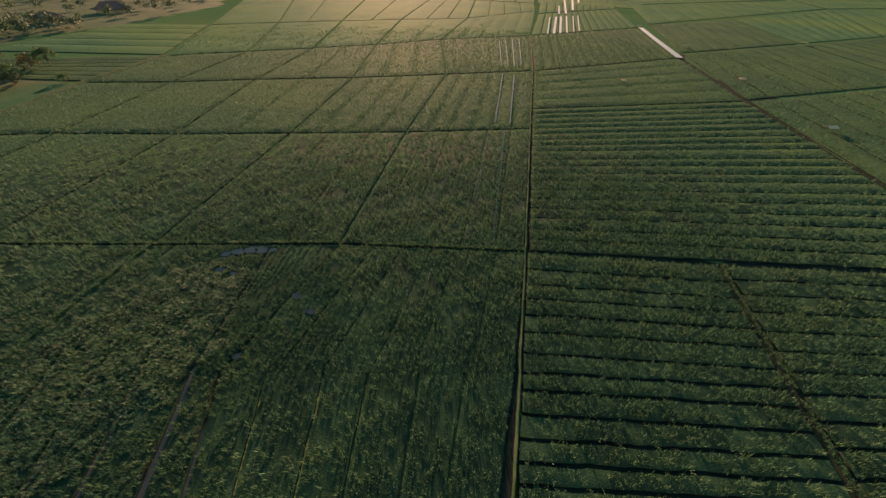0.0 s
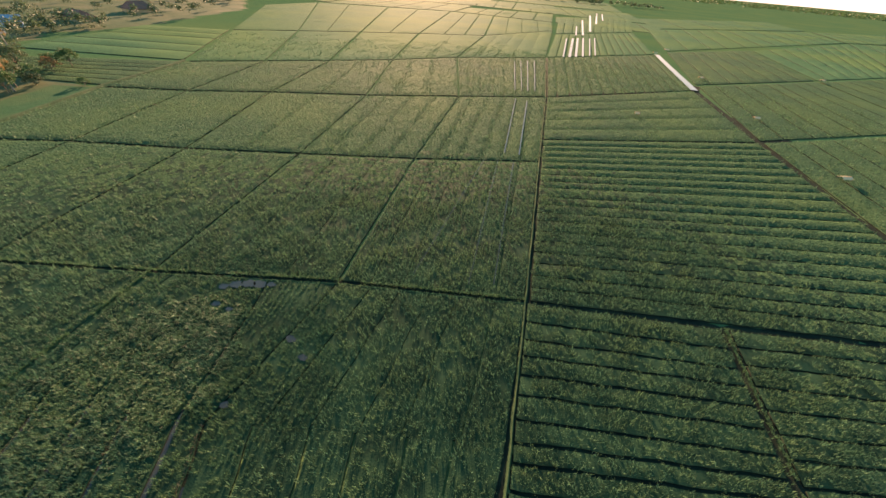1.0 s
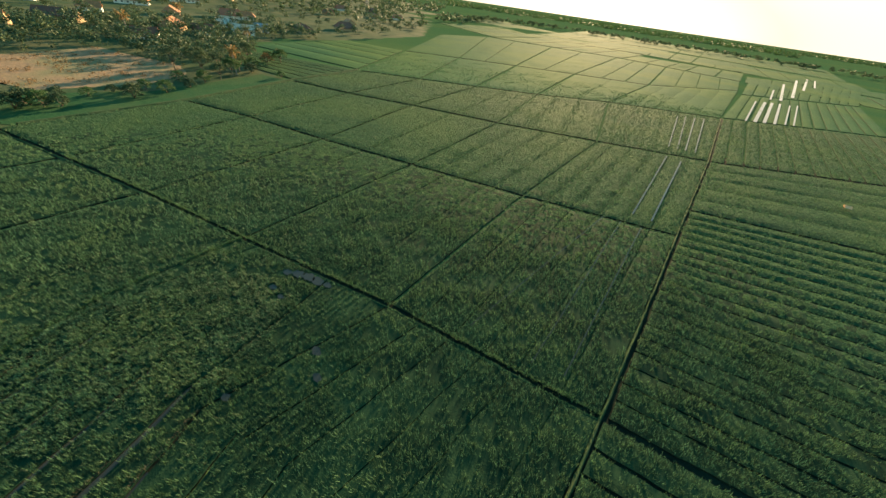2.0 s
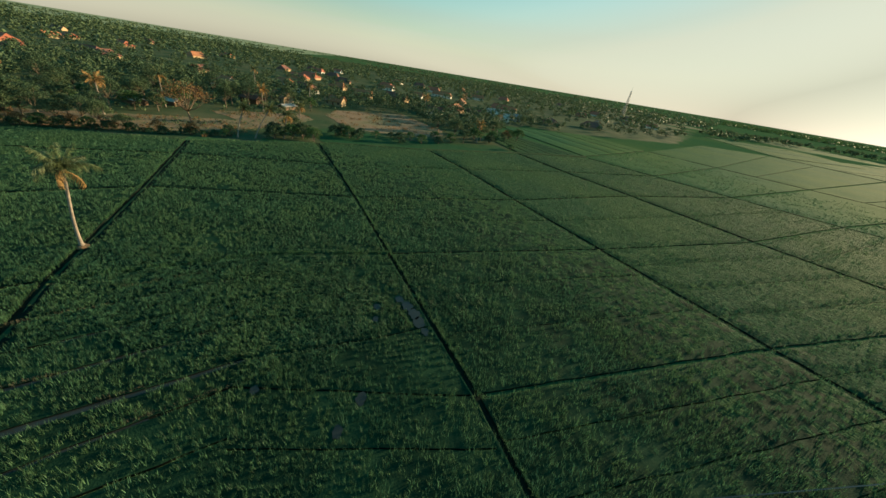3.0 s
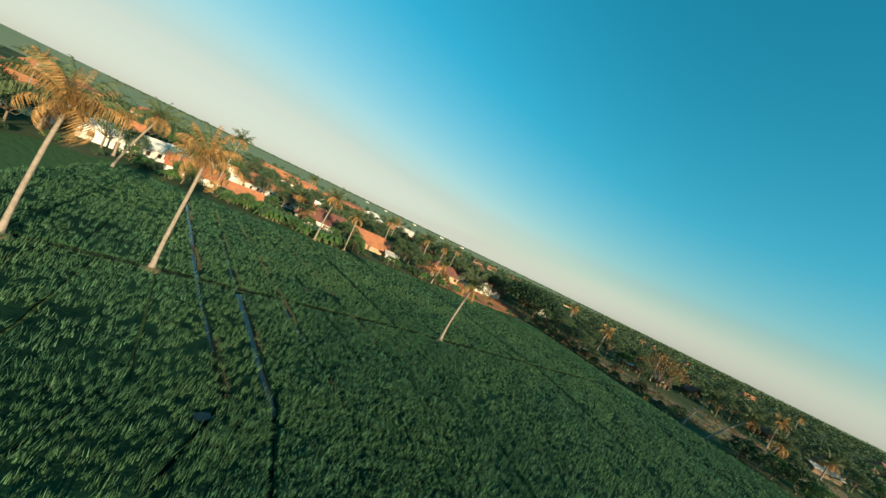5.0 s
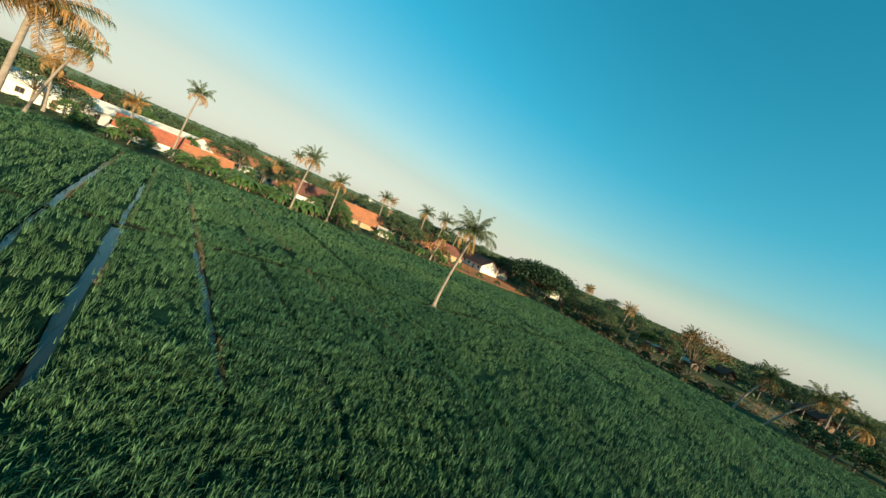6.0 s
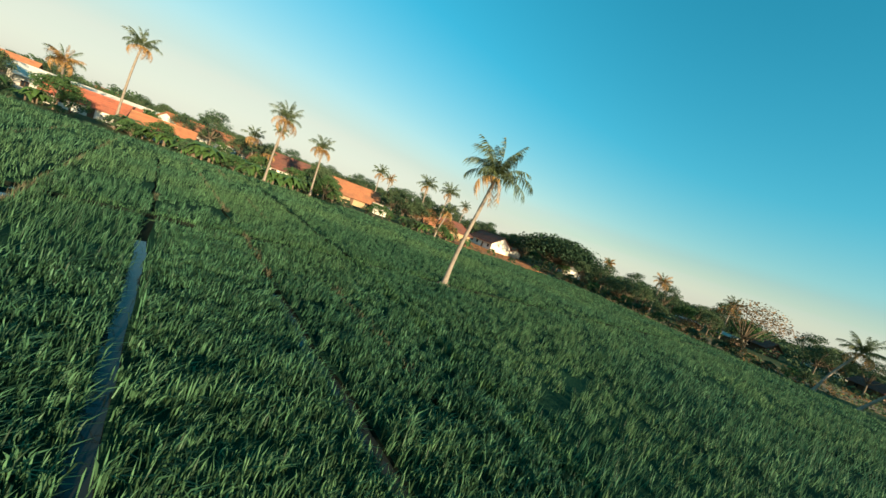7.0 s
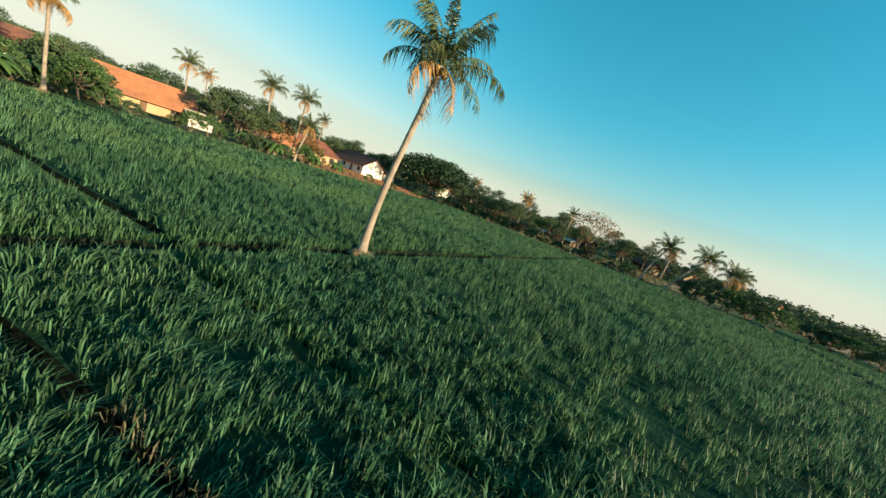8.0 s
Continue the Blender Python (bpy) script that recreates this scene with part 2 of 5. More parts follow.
def fbm(x, y, scale, seed=0):
    """Cheap smooth noise on arrays, about -1 to 1."""
    r = np.random.default_rng(seed)
    out = 0 * x
    for k in range(7):
        a = r.uniform(0, math.tau)
        w = scale * (0.6 + 0.35 * k)
        out = out + np.sin((x * math.cos(a) + y * math.sin(a)) * w + r.uniform(0, 9)) / (1 + 0.35 * k)
    return out / 3.2


# ---- ground ----
GZ = -0.30                      # level of the land, a little under the crop beds


def graded(lo, hi, fine_lo, fine_hi, step):
    """Grid lines: even in the middle, growing towards the ends."""
    mid = list(np.arange(fine_lo, fine_hi + 0.1, step))
    a, s = [fine_lo], step
    while a[-1] > lo:
        s *= 1.45
        a.append(a[-1] - s)
    b, s = [mid[-1]], step
    while b[-1] < hi:
        s *= 1.45
        b.append(b[-1] + s)
    return np.array(a[:0:-1] + mid + b[1:])


def sheet(xs, ys, z):
    gx, gy = np.meshgrid(xs, ys, indexing="ij")
    v = np.stack([gx, gy, z(gx, gy)], -1).reshape(-1, 3)
    i = np.arange(len(xs) * len(ys)).reshape(len(xs), len(ys))
    f = np.stack([i[:-1, :-1], i[1:, :-1], i[1:, 1:], i[:-1, 1:]], -1).reshape(-1, 4)
    return v, f


gv, gf = sheet(graded(-4300, 4300, -300, 300, 6.0), graded(-4300, 4300, -300, 400, 6.0),
               lambda x, y: GZ + 0.03 * fbm(x, y, 0.25, 3) + 0.5 * np.clip((np.hypot(x, y) - 450) / 300, 0, 1) * fbm(x, y, 0.012, 4))
VILLAGE = [(-116, -66), (-128, -31), (-134, 9), (-147, 50), (-182, 44), (-222, 66), (-244, 98), (-240, 146), (-262, 255), (-290, 290), (-345, 350), (-420, 420), (-900, 900), (-1700, 500), (-1300, -800), (-790, -706), (-490, -690),
           (-250, -557), (-100, -430), (60, -400), (320, -330), (300, -120), (120, -70), (60, -62), (24, -68), (12, -88), (-26, -94), (-60, -101), (-93, -104), (-113, -101.5)]


def inside(px, py, poly):
    """Which of the points lie in a polygon."""
    c = np.zeros(len(px), bool)
    for (x0, y0), (x1, y1) in zip(poly, poly[1:] + poly[:1]):
        c ^= ((y0 > py) != (y1 > py)) & (px < (x1 - x0) * (py - y0) / (y1 - y0 + 1e-9) + x0)
    return c


ground = new("ground", mesh_from("ground", gv, gf, M_GROUND, True))
ground.data.materials.append(M_VILLAGE)
ground.data.materials.append(M_PLAIN_HAZE)
mid_f = gv[gf].mean(1)
ground.data.polygons.foreach_set("material_index", np.where(inside(mid_f[:, 0], mid_f[:, 1], VILLAGE), 1, np.where(mid_f[:, 1] < -300, 2, 0)).astype(np.int32))
tagged(ground, "flat green farmland reaching the hazy horizon", "ground", kind="structure")


# ---- crop plots ----
NEAR_A, NEAR_B = np.array([-40.0, -22.0]), np.array([-47.0, -47.0])


MID_A, MID_B = np.array([5.0, -8.0]), np.array([-58.0, -36.0])


def seg_gap(p, a, b):
    """Distance in plan from points to a segment."""
    t = np.clip(((p - a) @ (b - a)) / ((b - a) @ (b - a)), 0, 1)
    return np.linalg.norm(p - (a + t[:, None] * (b - a)), axis=1)


def near_gap(p):
    """Distance to the stretch of land where single plants show."""
    return seg_gap(p, NEAR_A, NEAR_B)


def blades(p, n, length, width, segments, seed, wind=(-0.28, -0.06), spread=0.05):
    """Leaf blades of plants at p: n blades a plant, as bent strips (segments 2) or single long triangles (1)."""
    r = np.random.default_rng(seed)
    k = len(p) * n
    base = np.repeat(p, n, axis=0) + np.concatenate([r.normal(0, spread, (k, 2)), np.zeros((k, 1))], 1)
    az = r.uniform(0, math.tau, k)
    clump = 1 + 0.34 * fbm(p[:, 0], p[:, 1], 5.5, 30) + 0.36 * fbm(p[:, 0], p[:, 1], 2.4, 31) + 0.14 * fbm(p[:, 0], p[:, 1], 0.7, 32)
    ln = length * r.uniform(0.65, 1.25, k) * np.repeat(np.clip(clump, 0.40, 1.6) * r.uniform(0.72, 1.2, len(p)), n)
    lean = r.uniform(0.06, 0.74 if segments == 2 else 0.52, k)
    gust = np.repeat(1 + 0.8 * fbm(p[:, 0], p[:, 1], 0.9, 33), n)
    d = np.stack([np.cos(az), np.sin(az), 0 * az], 1)
    d[:, 0] += wind[0] * 1.8 * gust
    d[:, 1] += wind[1] * 1.8 * gust
    side = np.stack([-np.sin(az + r.normal(0, 0.6, k)), np.cos(az), 0 * az], 1) * (width * r.uniform(0.7, 1.3, k))[:, None] / 2
    up = np.array([0, 0, 1.0])
    tip = base + d * (ln * lean)[:, None] + up * (ln * (1 - 0.45 * lean))[:, None]
    if segments == 1:
        v = np.stack([base - side, base + side, tip], 1).reshape(-1, 3)
        return v, np.arange(3 * k).reshape(-1, 3)
    mid = base + d * (ln * lean * 0.36)[:, None] + up * (ln * (0.68 - 0.12 * lean))[:, None]
    v = np.stack([base - side * 0.6, base + side * 0.6, mid - side, mid + side, tip], 1).reshape(-1, 3)
    o = np.arange(k)[:, None] * 5
    f = np.concatenate([o + [0, 1, 3], o + [0, 3, 2], o + [2, 3, 4]], 1).reshape(-1, 3)
    return v, f


def bilinear(q, u, v):
    a, b, c, d = [np.array(p, float) for p in q]
    u, v = u[..., None], v[..., None]
    return (a * (1 - u) + b * u) * (1 - v) + (d * (1 - u) + c * u) * v


plot_count = 0
# wet bald spots in the crop: x, y, radius
BALD = [(-42.4, -11.2, 0.9), (-41.0, -10.3, 1.2), (-39.4, -9.6, 1.3), (-37.9, -9.2, 1.2), (-36.3, -8.7, 0.9), (-41.0, -14.2, 0.8), (-38.7, -14.4, 0.7), (-28.1, -15.9, 0.9), (-25.2, -17.7, 0.8),
        (-29.9, -25.1, 0.7), (-46.6, -44.1, 0.45), (-43.6, -50.2, 0.8), (-45.0, -50.5, 0.7), (-46.8, -51.1, 0.9), (-48.4, -51.7, 0.8), (-51.9, -51.4, 0.7)]


def plot(q, beds, axis, gap=0.50, side=0.26, furrow=0.14, cell=1.0, plants=True, label="", thin=0.0, mat=None, seam="", wide=None, cuts=None):
    """A plot of rice between four corners (south-west, south-east, north-east, north-west), split into beds by furrows."""
    global plot_count
    plot_count += 1
    seed = 100 + plot_count
    r = np.random.default_rng(seed)
    a, b, c, d = [np.array(p, float) for p in q]
    wu = (np.linalg.norm(b - a) + np.linalg.norm(c - d)) / 2
    wv = (np.linalg.norm(d - a) + np.linalg.norm(c - b)) / 2
    iu, iv = (side / wu, gap / wv) if axis == "v" else (gap / wu, side / wv)
    vs, fs, n0 = [], [], 0
    sv, sf, s0 = [], [], 0
    dark = []
    close_pts, near_pts, mid_pts, far_pts, rim_pts, edge_pts = [], [], [], [], [], []
    even = np.linspace(0, 1, beds + 1) + np.concatenate([[0], r.normal(0, 0.06 / beds, beds - 1), [0]])
    cut_s, cut_n = cuts or (even, even)                      # where the furrows meet the two ends
    for k in range(beds):
        w = wu if axis == "v" else wv
        h = furrow / 2 * r.uniform(0.7, 1.3)
        h_lo = (wide or {}).get(k, (h, h) if k else (side, side))
        h_hi = (wide or {}).get(k + 1, (h, h) if k < beds - 1 else (side, side))
        los, lon = cut_s[k] + h_lo[0] / w, cut_n[k] + h_lo[1] / w
        his, hin = max(cut_s[k + 1] - h_hi[0] / w, los + 0.02 / w), max(cut_n[k + 1] - h_hi[1] / w, lon + 0.02 / w)
        e0, e1 = (0 if "s" in seam else iv, 1 if "n" in seam else 1 - iv) if axis == "v" else (iu, 1 - iu)

        def spot(a, b):
            """Place in the bed: a across from furrow to furrow, b along it."""
            b = e0 + (e1 - e0) * b
            a = (los + (his - los) * a) * (1 - b) + (lon + (hin - lon) * a) * b
            return bilinear(q, a, b) if axis == "v" else bilinear(q, b, a)

        across, along = (his - los + hin - lon) / 2 * w, (e1 - e0) * (wv if axis == "v" else wu)
        if across < 0.3 or along < 0.3:
            continue
        # bed of mud with sloping sides, and the leaf canopy above it
        nu, nv = max(2, int(across / cell)), max(2, int(along / cell))
        U, V = np.meshgrid(np.linspace(0, 1, nu + 1), np.linspace(0, 1, nv + 1), indexing="ij")
        P = spot(U, V)
        P = P + np.stack([fbm(P[..., 0], P[..., 1], 1.1, 5), fbm(P[..., 0], P[..., 1], 1.2, 6)], -1) * 0.15
        edge = np.zeros(U.shape, bool)
        edge[0], edge[-1], edge[:, 0], edge[:, -1] = True, True, True, True
        rough = fbm(P[..., 0], P[..., 1], 1.5, seed) * 0.05 + r.normal(0, 0.03 + 0.025 * cell, U.shape)
        top = 0.26 + rough + 0.05 * fbm(P[..., 0], P[..., 1], 0.25, 9)
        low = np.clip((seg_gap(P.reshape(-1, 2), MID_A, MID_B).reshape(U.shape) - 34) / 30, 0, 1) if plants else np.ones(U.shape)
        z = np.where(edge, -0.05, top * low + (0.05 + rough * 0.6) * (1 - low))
        # faces in the middle stretch take the colour with plant shade painted in
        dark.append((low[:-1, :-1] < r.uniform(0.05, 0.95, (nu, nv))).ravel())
        vs.append(np.concatenate([P, z[..., None]], -1).reshape(-1, 3))
        i = np.arange((nu + 1) * (nv + 1)).reshape(nu + 1, nv + 1) + n0
        quad = np.stack([i[:-1, :-1], i[1:, :-1], i[1:, 1:], i[:-1, 1:]], -1).reshape(-1, 4)
        fs.append(quad if axis == "v" else quad[:, ::-1])
        n0 += i.size
        # skirt of mud
        ring = np.concatenate([i[:, 0], i[-1, 1:], i[-2::-1, -1], i[0, -2:0:-1]]) - (n0 - i.size)
        pr = vs[-1][ring]
        outp = pr.copy()
        outp[:, 2] = GZ - 0.05
        m = len(ring)
        sv.append(np.concatenate([pr, outp]))
        j = np.arange(m)
        sf.append(np.stack([j, (j + 1) % m, (j + 1) % m + m, j + m], 1) + s0)
        s0 += 2 * m
        if plants:
            for step, store, d0, d1 in ((0.285, close_pts, -2, 8.5), (0.47, near_pts, -1, 19), (0.50, mid_pts, -99, 42), (0.66, far_pts, 42, 76), (0.84, rim_pts, 76, 132), (1.30, edge_pts, 132, 225)):
                gu, gvv = max(1, round(across / (step * 1.15))), max(1, int(along / (step * 0.87)))   # hills stand in rows
                if gu * gvv > 400000:
                    continue
                uu, vv = np.meshgrid((np.arange(gu) + 0.5) / gu, (np.arange(gvv) + 0.5) / gvv, indexing="ij")
                pp = spot(uu, vv).reshape(-1, 2)
                fade = fbm(pp[:, 0], pp[:, 1], 0.35, 41) + 0.8 * fbm(pp[:, 0], pp[:, 1], 1.7, 42)
                gap_near, gap_all = near_gap(pp) + 1.6 * fade, seg_gap(pp, MID_A, MID_B)
                gap_all = gap_all + (3.0 + 0.10 * gap_all) * fade
                keep = gap_near < d1 if d0 == -2 else (gap_near >= 8.5) & (gap_near < d1) if d0 == -1 else (gap_near >= 19) & (gap_all >= d0) & (gap_all < d1)
                for bx, by, br in BALD:
                    keep &= np.hypot(pp[:, 0] - bx, (pp[:, 1] - by) * 1.3) > br
                pp = pp[keep]
                pp = pp + r.normal(0, (0.22 if d0 == -2 else 0.22 if d0 < 0 else 0.48) * step, pp.shape)
                bare = 0.45 * fbm(pp[:, 0], pp[:, 1], 0.55, 21) + 0.6 * fbm(pp[:, 0], pp[:, 1], 2.1, 22) + 0.5 * fbm(pp[:, 0], pp[:, 1], 5.0, 23)
                pp = pp[(bare < (0.64 if d0 == -2 else 0.38 if d0 == -1 else 0.34 if d0 < 0 else 0.46) - thin) & (r.random(len(pp)) > 0.05)]
                store.append(pp)
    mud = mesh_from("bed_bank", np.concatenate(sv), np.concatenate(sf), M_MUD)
    me = mesh_from("rice_plot", np.concatenate(vs), np.concatenate(fs), mat or M_CANOPY, True)
    me.materials.append(M_UNDER_SHADE)
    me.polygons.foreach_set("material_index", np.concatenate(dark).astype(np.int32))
    ob = new("rice_plot", me)
    tagged(ob, label or "dense green rice crop in a flat paddy plot", "rice crop", "rice plots of the plain", "stuff")
    part_me("bed_bank", mud, ob, None, "dark wet mud bank of the beds")
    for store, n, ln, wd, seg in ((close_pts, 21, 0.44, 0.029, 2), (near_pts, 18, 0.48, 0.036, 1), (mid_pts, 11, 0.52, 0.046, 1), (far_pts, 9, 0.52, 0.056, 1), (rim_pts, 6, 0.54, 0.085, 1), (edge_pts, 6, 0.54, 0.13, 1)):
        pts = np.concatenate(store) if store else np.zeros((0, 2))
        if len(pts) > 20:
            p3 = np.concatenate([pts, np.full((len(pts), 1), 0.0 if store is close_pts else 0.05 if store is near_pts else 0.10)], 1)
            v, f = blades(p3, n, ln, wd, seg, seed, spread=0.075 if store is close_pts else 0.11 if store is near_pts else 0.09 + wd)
            # broader blades farther off get the copy with sunlight painted in
            tagged(part_me("rice_plants", mesh_from("rice_plants", v, f, M_RICE if wd < 0.04 else M_RICE_FAR_LIT), ob, None, "upright narrow green rice leaves"), kind="stuff")
    return ob


# Ditches of the plain, from west to east
S0 = [(-112.0, -99.0), (-93.0, -101.5), (-60.0, -98.0), (-27.0, -91.0), (-4.0, -86.0), (9.0, -86.0)]
D0 = [(-114.4, -64.0), (-100.5, -61.0), (-77.0, -56.0), (-46.4, -50.2), (-22.4, -44.0), (-1.0, -38.0)]
M0 = [(-77.8, -36.5), (-53.3, -29.0), (-30.4, -27.0), (0.2, -20.0)]                                     # half way, where three plots bend
CUT_S, CUT_N = np.array([0, 0.175, 0.29, 0.467, 0.658, 0.85, 1]), np.array([0, 0.12, 0.25, 0.38, 0.50, 0.63, 1])
CUT_M = np.array([0, 0.08, 0.215, 0.44, 0.633, 0.87, 1])
CUT_V = np.array([0, 0.16, 0.31, 0.45, 0.648, 0.81, 1])
D1 = [(-126.0, -31.5), (-102.0, -24.6), (-78.3, -18.0), (-54.3, -12.0), (-27.5, -5.0), (0.6, 0.3)]
D2 = [(-131.5, 7.1), (-109.9, 15.2), (-83.9, 22.5), (-58.1, 30.7), (-30.8, 39.5), (0.4, 51.1)]
D3 = [(-143.8, 49.0), (-119.3, 57.6), (-95.6, 69.3), (-64.6, 82.3), (-32.9, 98.4), (0.2, 115.8)]
D4 = [(-151.4, 89.5), (-127.0, 108.0), (-104.1, 125.2), (-79.5, 145.0), (-51.5, 172.5), (-2.2, 206.7)]
D5 = [(-195.0, 165.0), (-165.0, 190.0), (-132.0, 215.0), (-97.0, 240.0), (-52.0, 270.0), (0.0, 355.0)]

for row_a, row_b, beds, kw in (
        (S0, D0, (3, 5, 6, 6, 5), {"cell": 0.8, "gap": 0.85}),
        (D0, D1, (2, 2, 3, 6, 6), {"cell": 0.8, "side": 0.42}),
        (D1, D2, (1, 1, 2, 3, 6), {"furrow": 0.16, "side": 0.30, "gap": 0.42}),
        (D2, D3, (1, 1, 2, 4, 6), {"cell": 1.4, "furrow": 0.10, "gap": 0.75, "side": 0.28}),
        (D3, D4, (1, 1, 2, 3, 8), {"cell": 2.2, "furrow": 0.16, "gap": 1.3, "side": 0.4}),
        (D4, D5, (1, 1, 1, 2, 5), {"cell": 4.0, "gap": 1.2, "side": 0.8, "mat": M_FAR})):
    for i, n in enumerate(beds):
        q = (row_a[i], row_a[i + 1], row_b[i + 1], row_b[i])
        if row_b is D1 and i >= 2:                            # these bend half way
            low, high = M0[i - 2], M0[i - 1]
            cut = ((CUT_S, CUT_M), (CUT_M, CUT_N)) if i == 3 else (None, None)
            wide_s = {2: {3: (0.30, 0.30)}, 3: {0: (0.42, 0.42), 1: (0.16, 0.14), 2: (0.22, 0.26), 3: (0.22, 0.20), 4: (0.26, 0.17), 5: (0.36, 0.30), 6: (0.20, 0.12)}, 4: {0: (0.20, 0.12), 6: (0.2, 0.2)}}[i]
            wide_n = {2: {3: (0.30, 0.30)}, 3: {0: (0.42, 0.34), 2: (0.10, 0.03), 3: (0.12, 0.03), 4: (0.10, 0.03), 5: (0.30, 0.02), 6: (0.12, 0.12)}, 4: {0: (0.12, 0.12), 6: (0.2, 0.2)}}[i]
            plot((row_a[i], row_a[i + 1], high, low), n, "v", furrow=0.22, seam="n", gap=0.65, cuts=cut[0], wide=wide_s, **kw)
            plot((low, high, row_b[i + 1], row_b[i]), n, "v", furrow=0.14, seam="s", gap=0.36, cuts=cut[1], wide=wide_n, **kw)
        elif i == 3 and row_b is D0:
            plot(q, n, "v", furrow=0.20, side=0.30, wide={5: (0.14, 0.16), 4: (0.09, 0.12)}, cuts=(CUT_V, CUT_S), **kw)
        else:
            plot(q, n, "v", **{**kw, **({"gap": 0.85, "side": 0.6} if i < 3 and row_b in (D0, D1) else {})})

# East of the long bund: narrow beds that run across, then plots with furrows along
EAST_A = "rice in narrow raised beds with dark furrows between"


def cut_at(lo, hi, stops):
    """Where furrows meet a plot's end, as shares of its length."""
    return np.array([0.0] + [(v - lo) / (hi - lo) for v in stops] + [1.0])


BEDS_W = cut_at(-38.0, 0.3, (-35.9, -33.9, -31.9, -30.0, -28.3, -26.3, -24.1, -21.6, -19.6, -17.2, -14.4, -11.7, -9.0, -6.5, -3.4))
BEDS_E = cut_at(-33.0, 4.7, (-31.0, -29.0, -27.0, -24.9, -22.9, -20.5, -18.1, -15.3, -12.7, -10.1, -7.3, -4.3, -1.2, 1.7))
BEDS_N = cut_at(0.5, 67.4, (3.6, 6.4, 9.7, 12.7, 16.0, 19.3, 22.9, 26.0, 29.4, 32.6, 37.0, 40.3, 43.9, 47.6, 51.5, 55.0, 59.2, 63.0))
plot(((0.8, -38.0), (28.7, -33.0), (28.9, 4.5), (0.8, 0.3)), 16, "u", furrow=0.34, label=EAST_A, gap=0.16, side=0.24, cuts=(BEDS_W, BEDS_W))
plot(((29.8, -33.0), (75.0, -24.0), (75.4, 13.0), (30.0, 4.7)), 15, "u", furrow=0.34, label=EAST_A, gap=0.16, side=0.24, cuts=(BEDS_E, BEDS_E))
plot(((0.8, 0.5), (75.2, 13.4), (71.8, 97.2), (0.6, 67.4)), 19, "u", furrow=0.34, label=EAST_A, gap=0.50, side=0.35, cuts=(BEDS_N, BEDS_N))
plot(((0.6, 67.6), (71.8, 97.6), (71.4, 166.8), (0.6, 115.6)), 5, "u", cell=2.0, side=0.7, furrow=0.12)
plot(((0.4, 116.6), (71.0, 167.8), (75.2, 274.5), (-1.8, 206.7)), 14, "v", cell=2.5, furrow=0.9, side=0.9)
plot(((77.2, -24.0), (166.0, -4.0), (162.0, 149.0), (73.8, 98.2)), 9, "v", cell=2.2, furrow=0.6, gap=0.8)
plot(((73.6, 99.6), (161.8, 150.4), (164.2, 242.5), (77.6, 180.6)), 8, "v", cell=3.0, furrow=0.6, gap=0.9)
plot(((77.0, 182.4), (164.0, 244.4), (179.0, 375.0), (90.0, 299.0)), 8, "v", cell=3.0, furrow=0.6, gap=0.9)
plot(((168.0, -3.5), (300.0, 30.0), (285.0, 222.0), (164.4, 152.0)), 12, "v", cell=3.5, plants=False, furrow=0.6)
plot(((164.2, 154.0), (286.0, 225.0), (256.0, 309.0), (166.6, 244.0)), 8, "v", cell=3.5, plants=False, furrow=0.8, gap=1.2)
plot(((166.8, 247.0), (256.0, 312.0), (376.0, 582.0), (181.5, 376.0)), 8, "v", cell=6.0, plants=False, furrow=1.2, gap=1.5, mat=M_FAR)
plot(((90.5, 303.0), (376.0, 588.0), (420.0, 760.0), (110.0, 480.0)), 12, "v", cell=6.0, plants=False, furrow=1.2, gap=2.0, mat=M_FAR)
plot(((-1.8, 209.0), (75.4, 276.6), (84.0, 420.0), (3.0, 330.0)), 13, "v", cell=3.0, plants=False, furrow=1.4, gap=1.0, mat=M_FAR)
plot(((3.0, 334.0), (84.0, 424.0), (118.0, 640.0), (6.0, 520.0)), 11, "v", cell=5.0, plants=False, furrow=1.6, gap=2.0, mat=M_FAR)
plot(((-225.0, 72.0), (-154.5, 91.0), (-196.0, 164.0), (-240.0, 146.0)), 5, "u", cell=4.0, plants=False, furrow=0.8, mat=M_FAR)
plot(((-205.0, 64.0), (-153.5, 88.5), (-145.6, 51.0), (-178.0, 44.0)), 6, "u", cell=3.0, plants=False, furrow=0.6)
D6 = [(-275.0, 300.0), (-262.0, 372.0), (-190.0, 403.0), (-122.0, 434.0), (-70.0, 437.0), (-2.0, 437.0)]
for i, n in enumerate((1, 2, 2, 3, 4)):
    plot((D5[i], D5[i + 1], D6[i + 1], D6[i]), n, "v", cell=6.0, plants=False, gap=1.4, side=0.8, furrow=1.0, mat=M_FAR)
plot(((-390.0, 432.0), (-264.0, 386.0), (-264.0, 518.0), (-372.0, 590.0)), 3, "v", cell=8.0, plants=False, gap=1.5, furrow=1.4, mat=M_FAR)
plot(((-590.0, 640.0), (-376.0, 600.0), (-300.0, 720.0), (-500.0, 800.0)), 4, "v", cell=14.0, plants=False, gap=1.5, furrow=1.6, mat=M_FAR)
plot(((288.0, 228.0), (450.0, 310.0), (440.0, 402.0), (260.0, 311.0)), 8, "v", cell=6.0, plants=False, furrow=1.0, gap=1.5, mat=M_FAR)
plot(((258.0, 315.0), (438.0, 406.0), (570.0, 700.0), (378.0, 584.0)), 8, "v", cell=8.0, plants=False, furrow=1.2, gap=1.5, mat=M_FAR)
plot(((380.0, 592.0), (574.0, 708.0), (640.0, 900.0), (424.0, 758.0)), 8, "v", cell=10.0, plants=False, furrow=1.4, gap=1.5, mat=M_FAR)
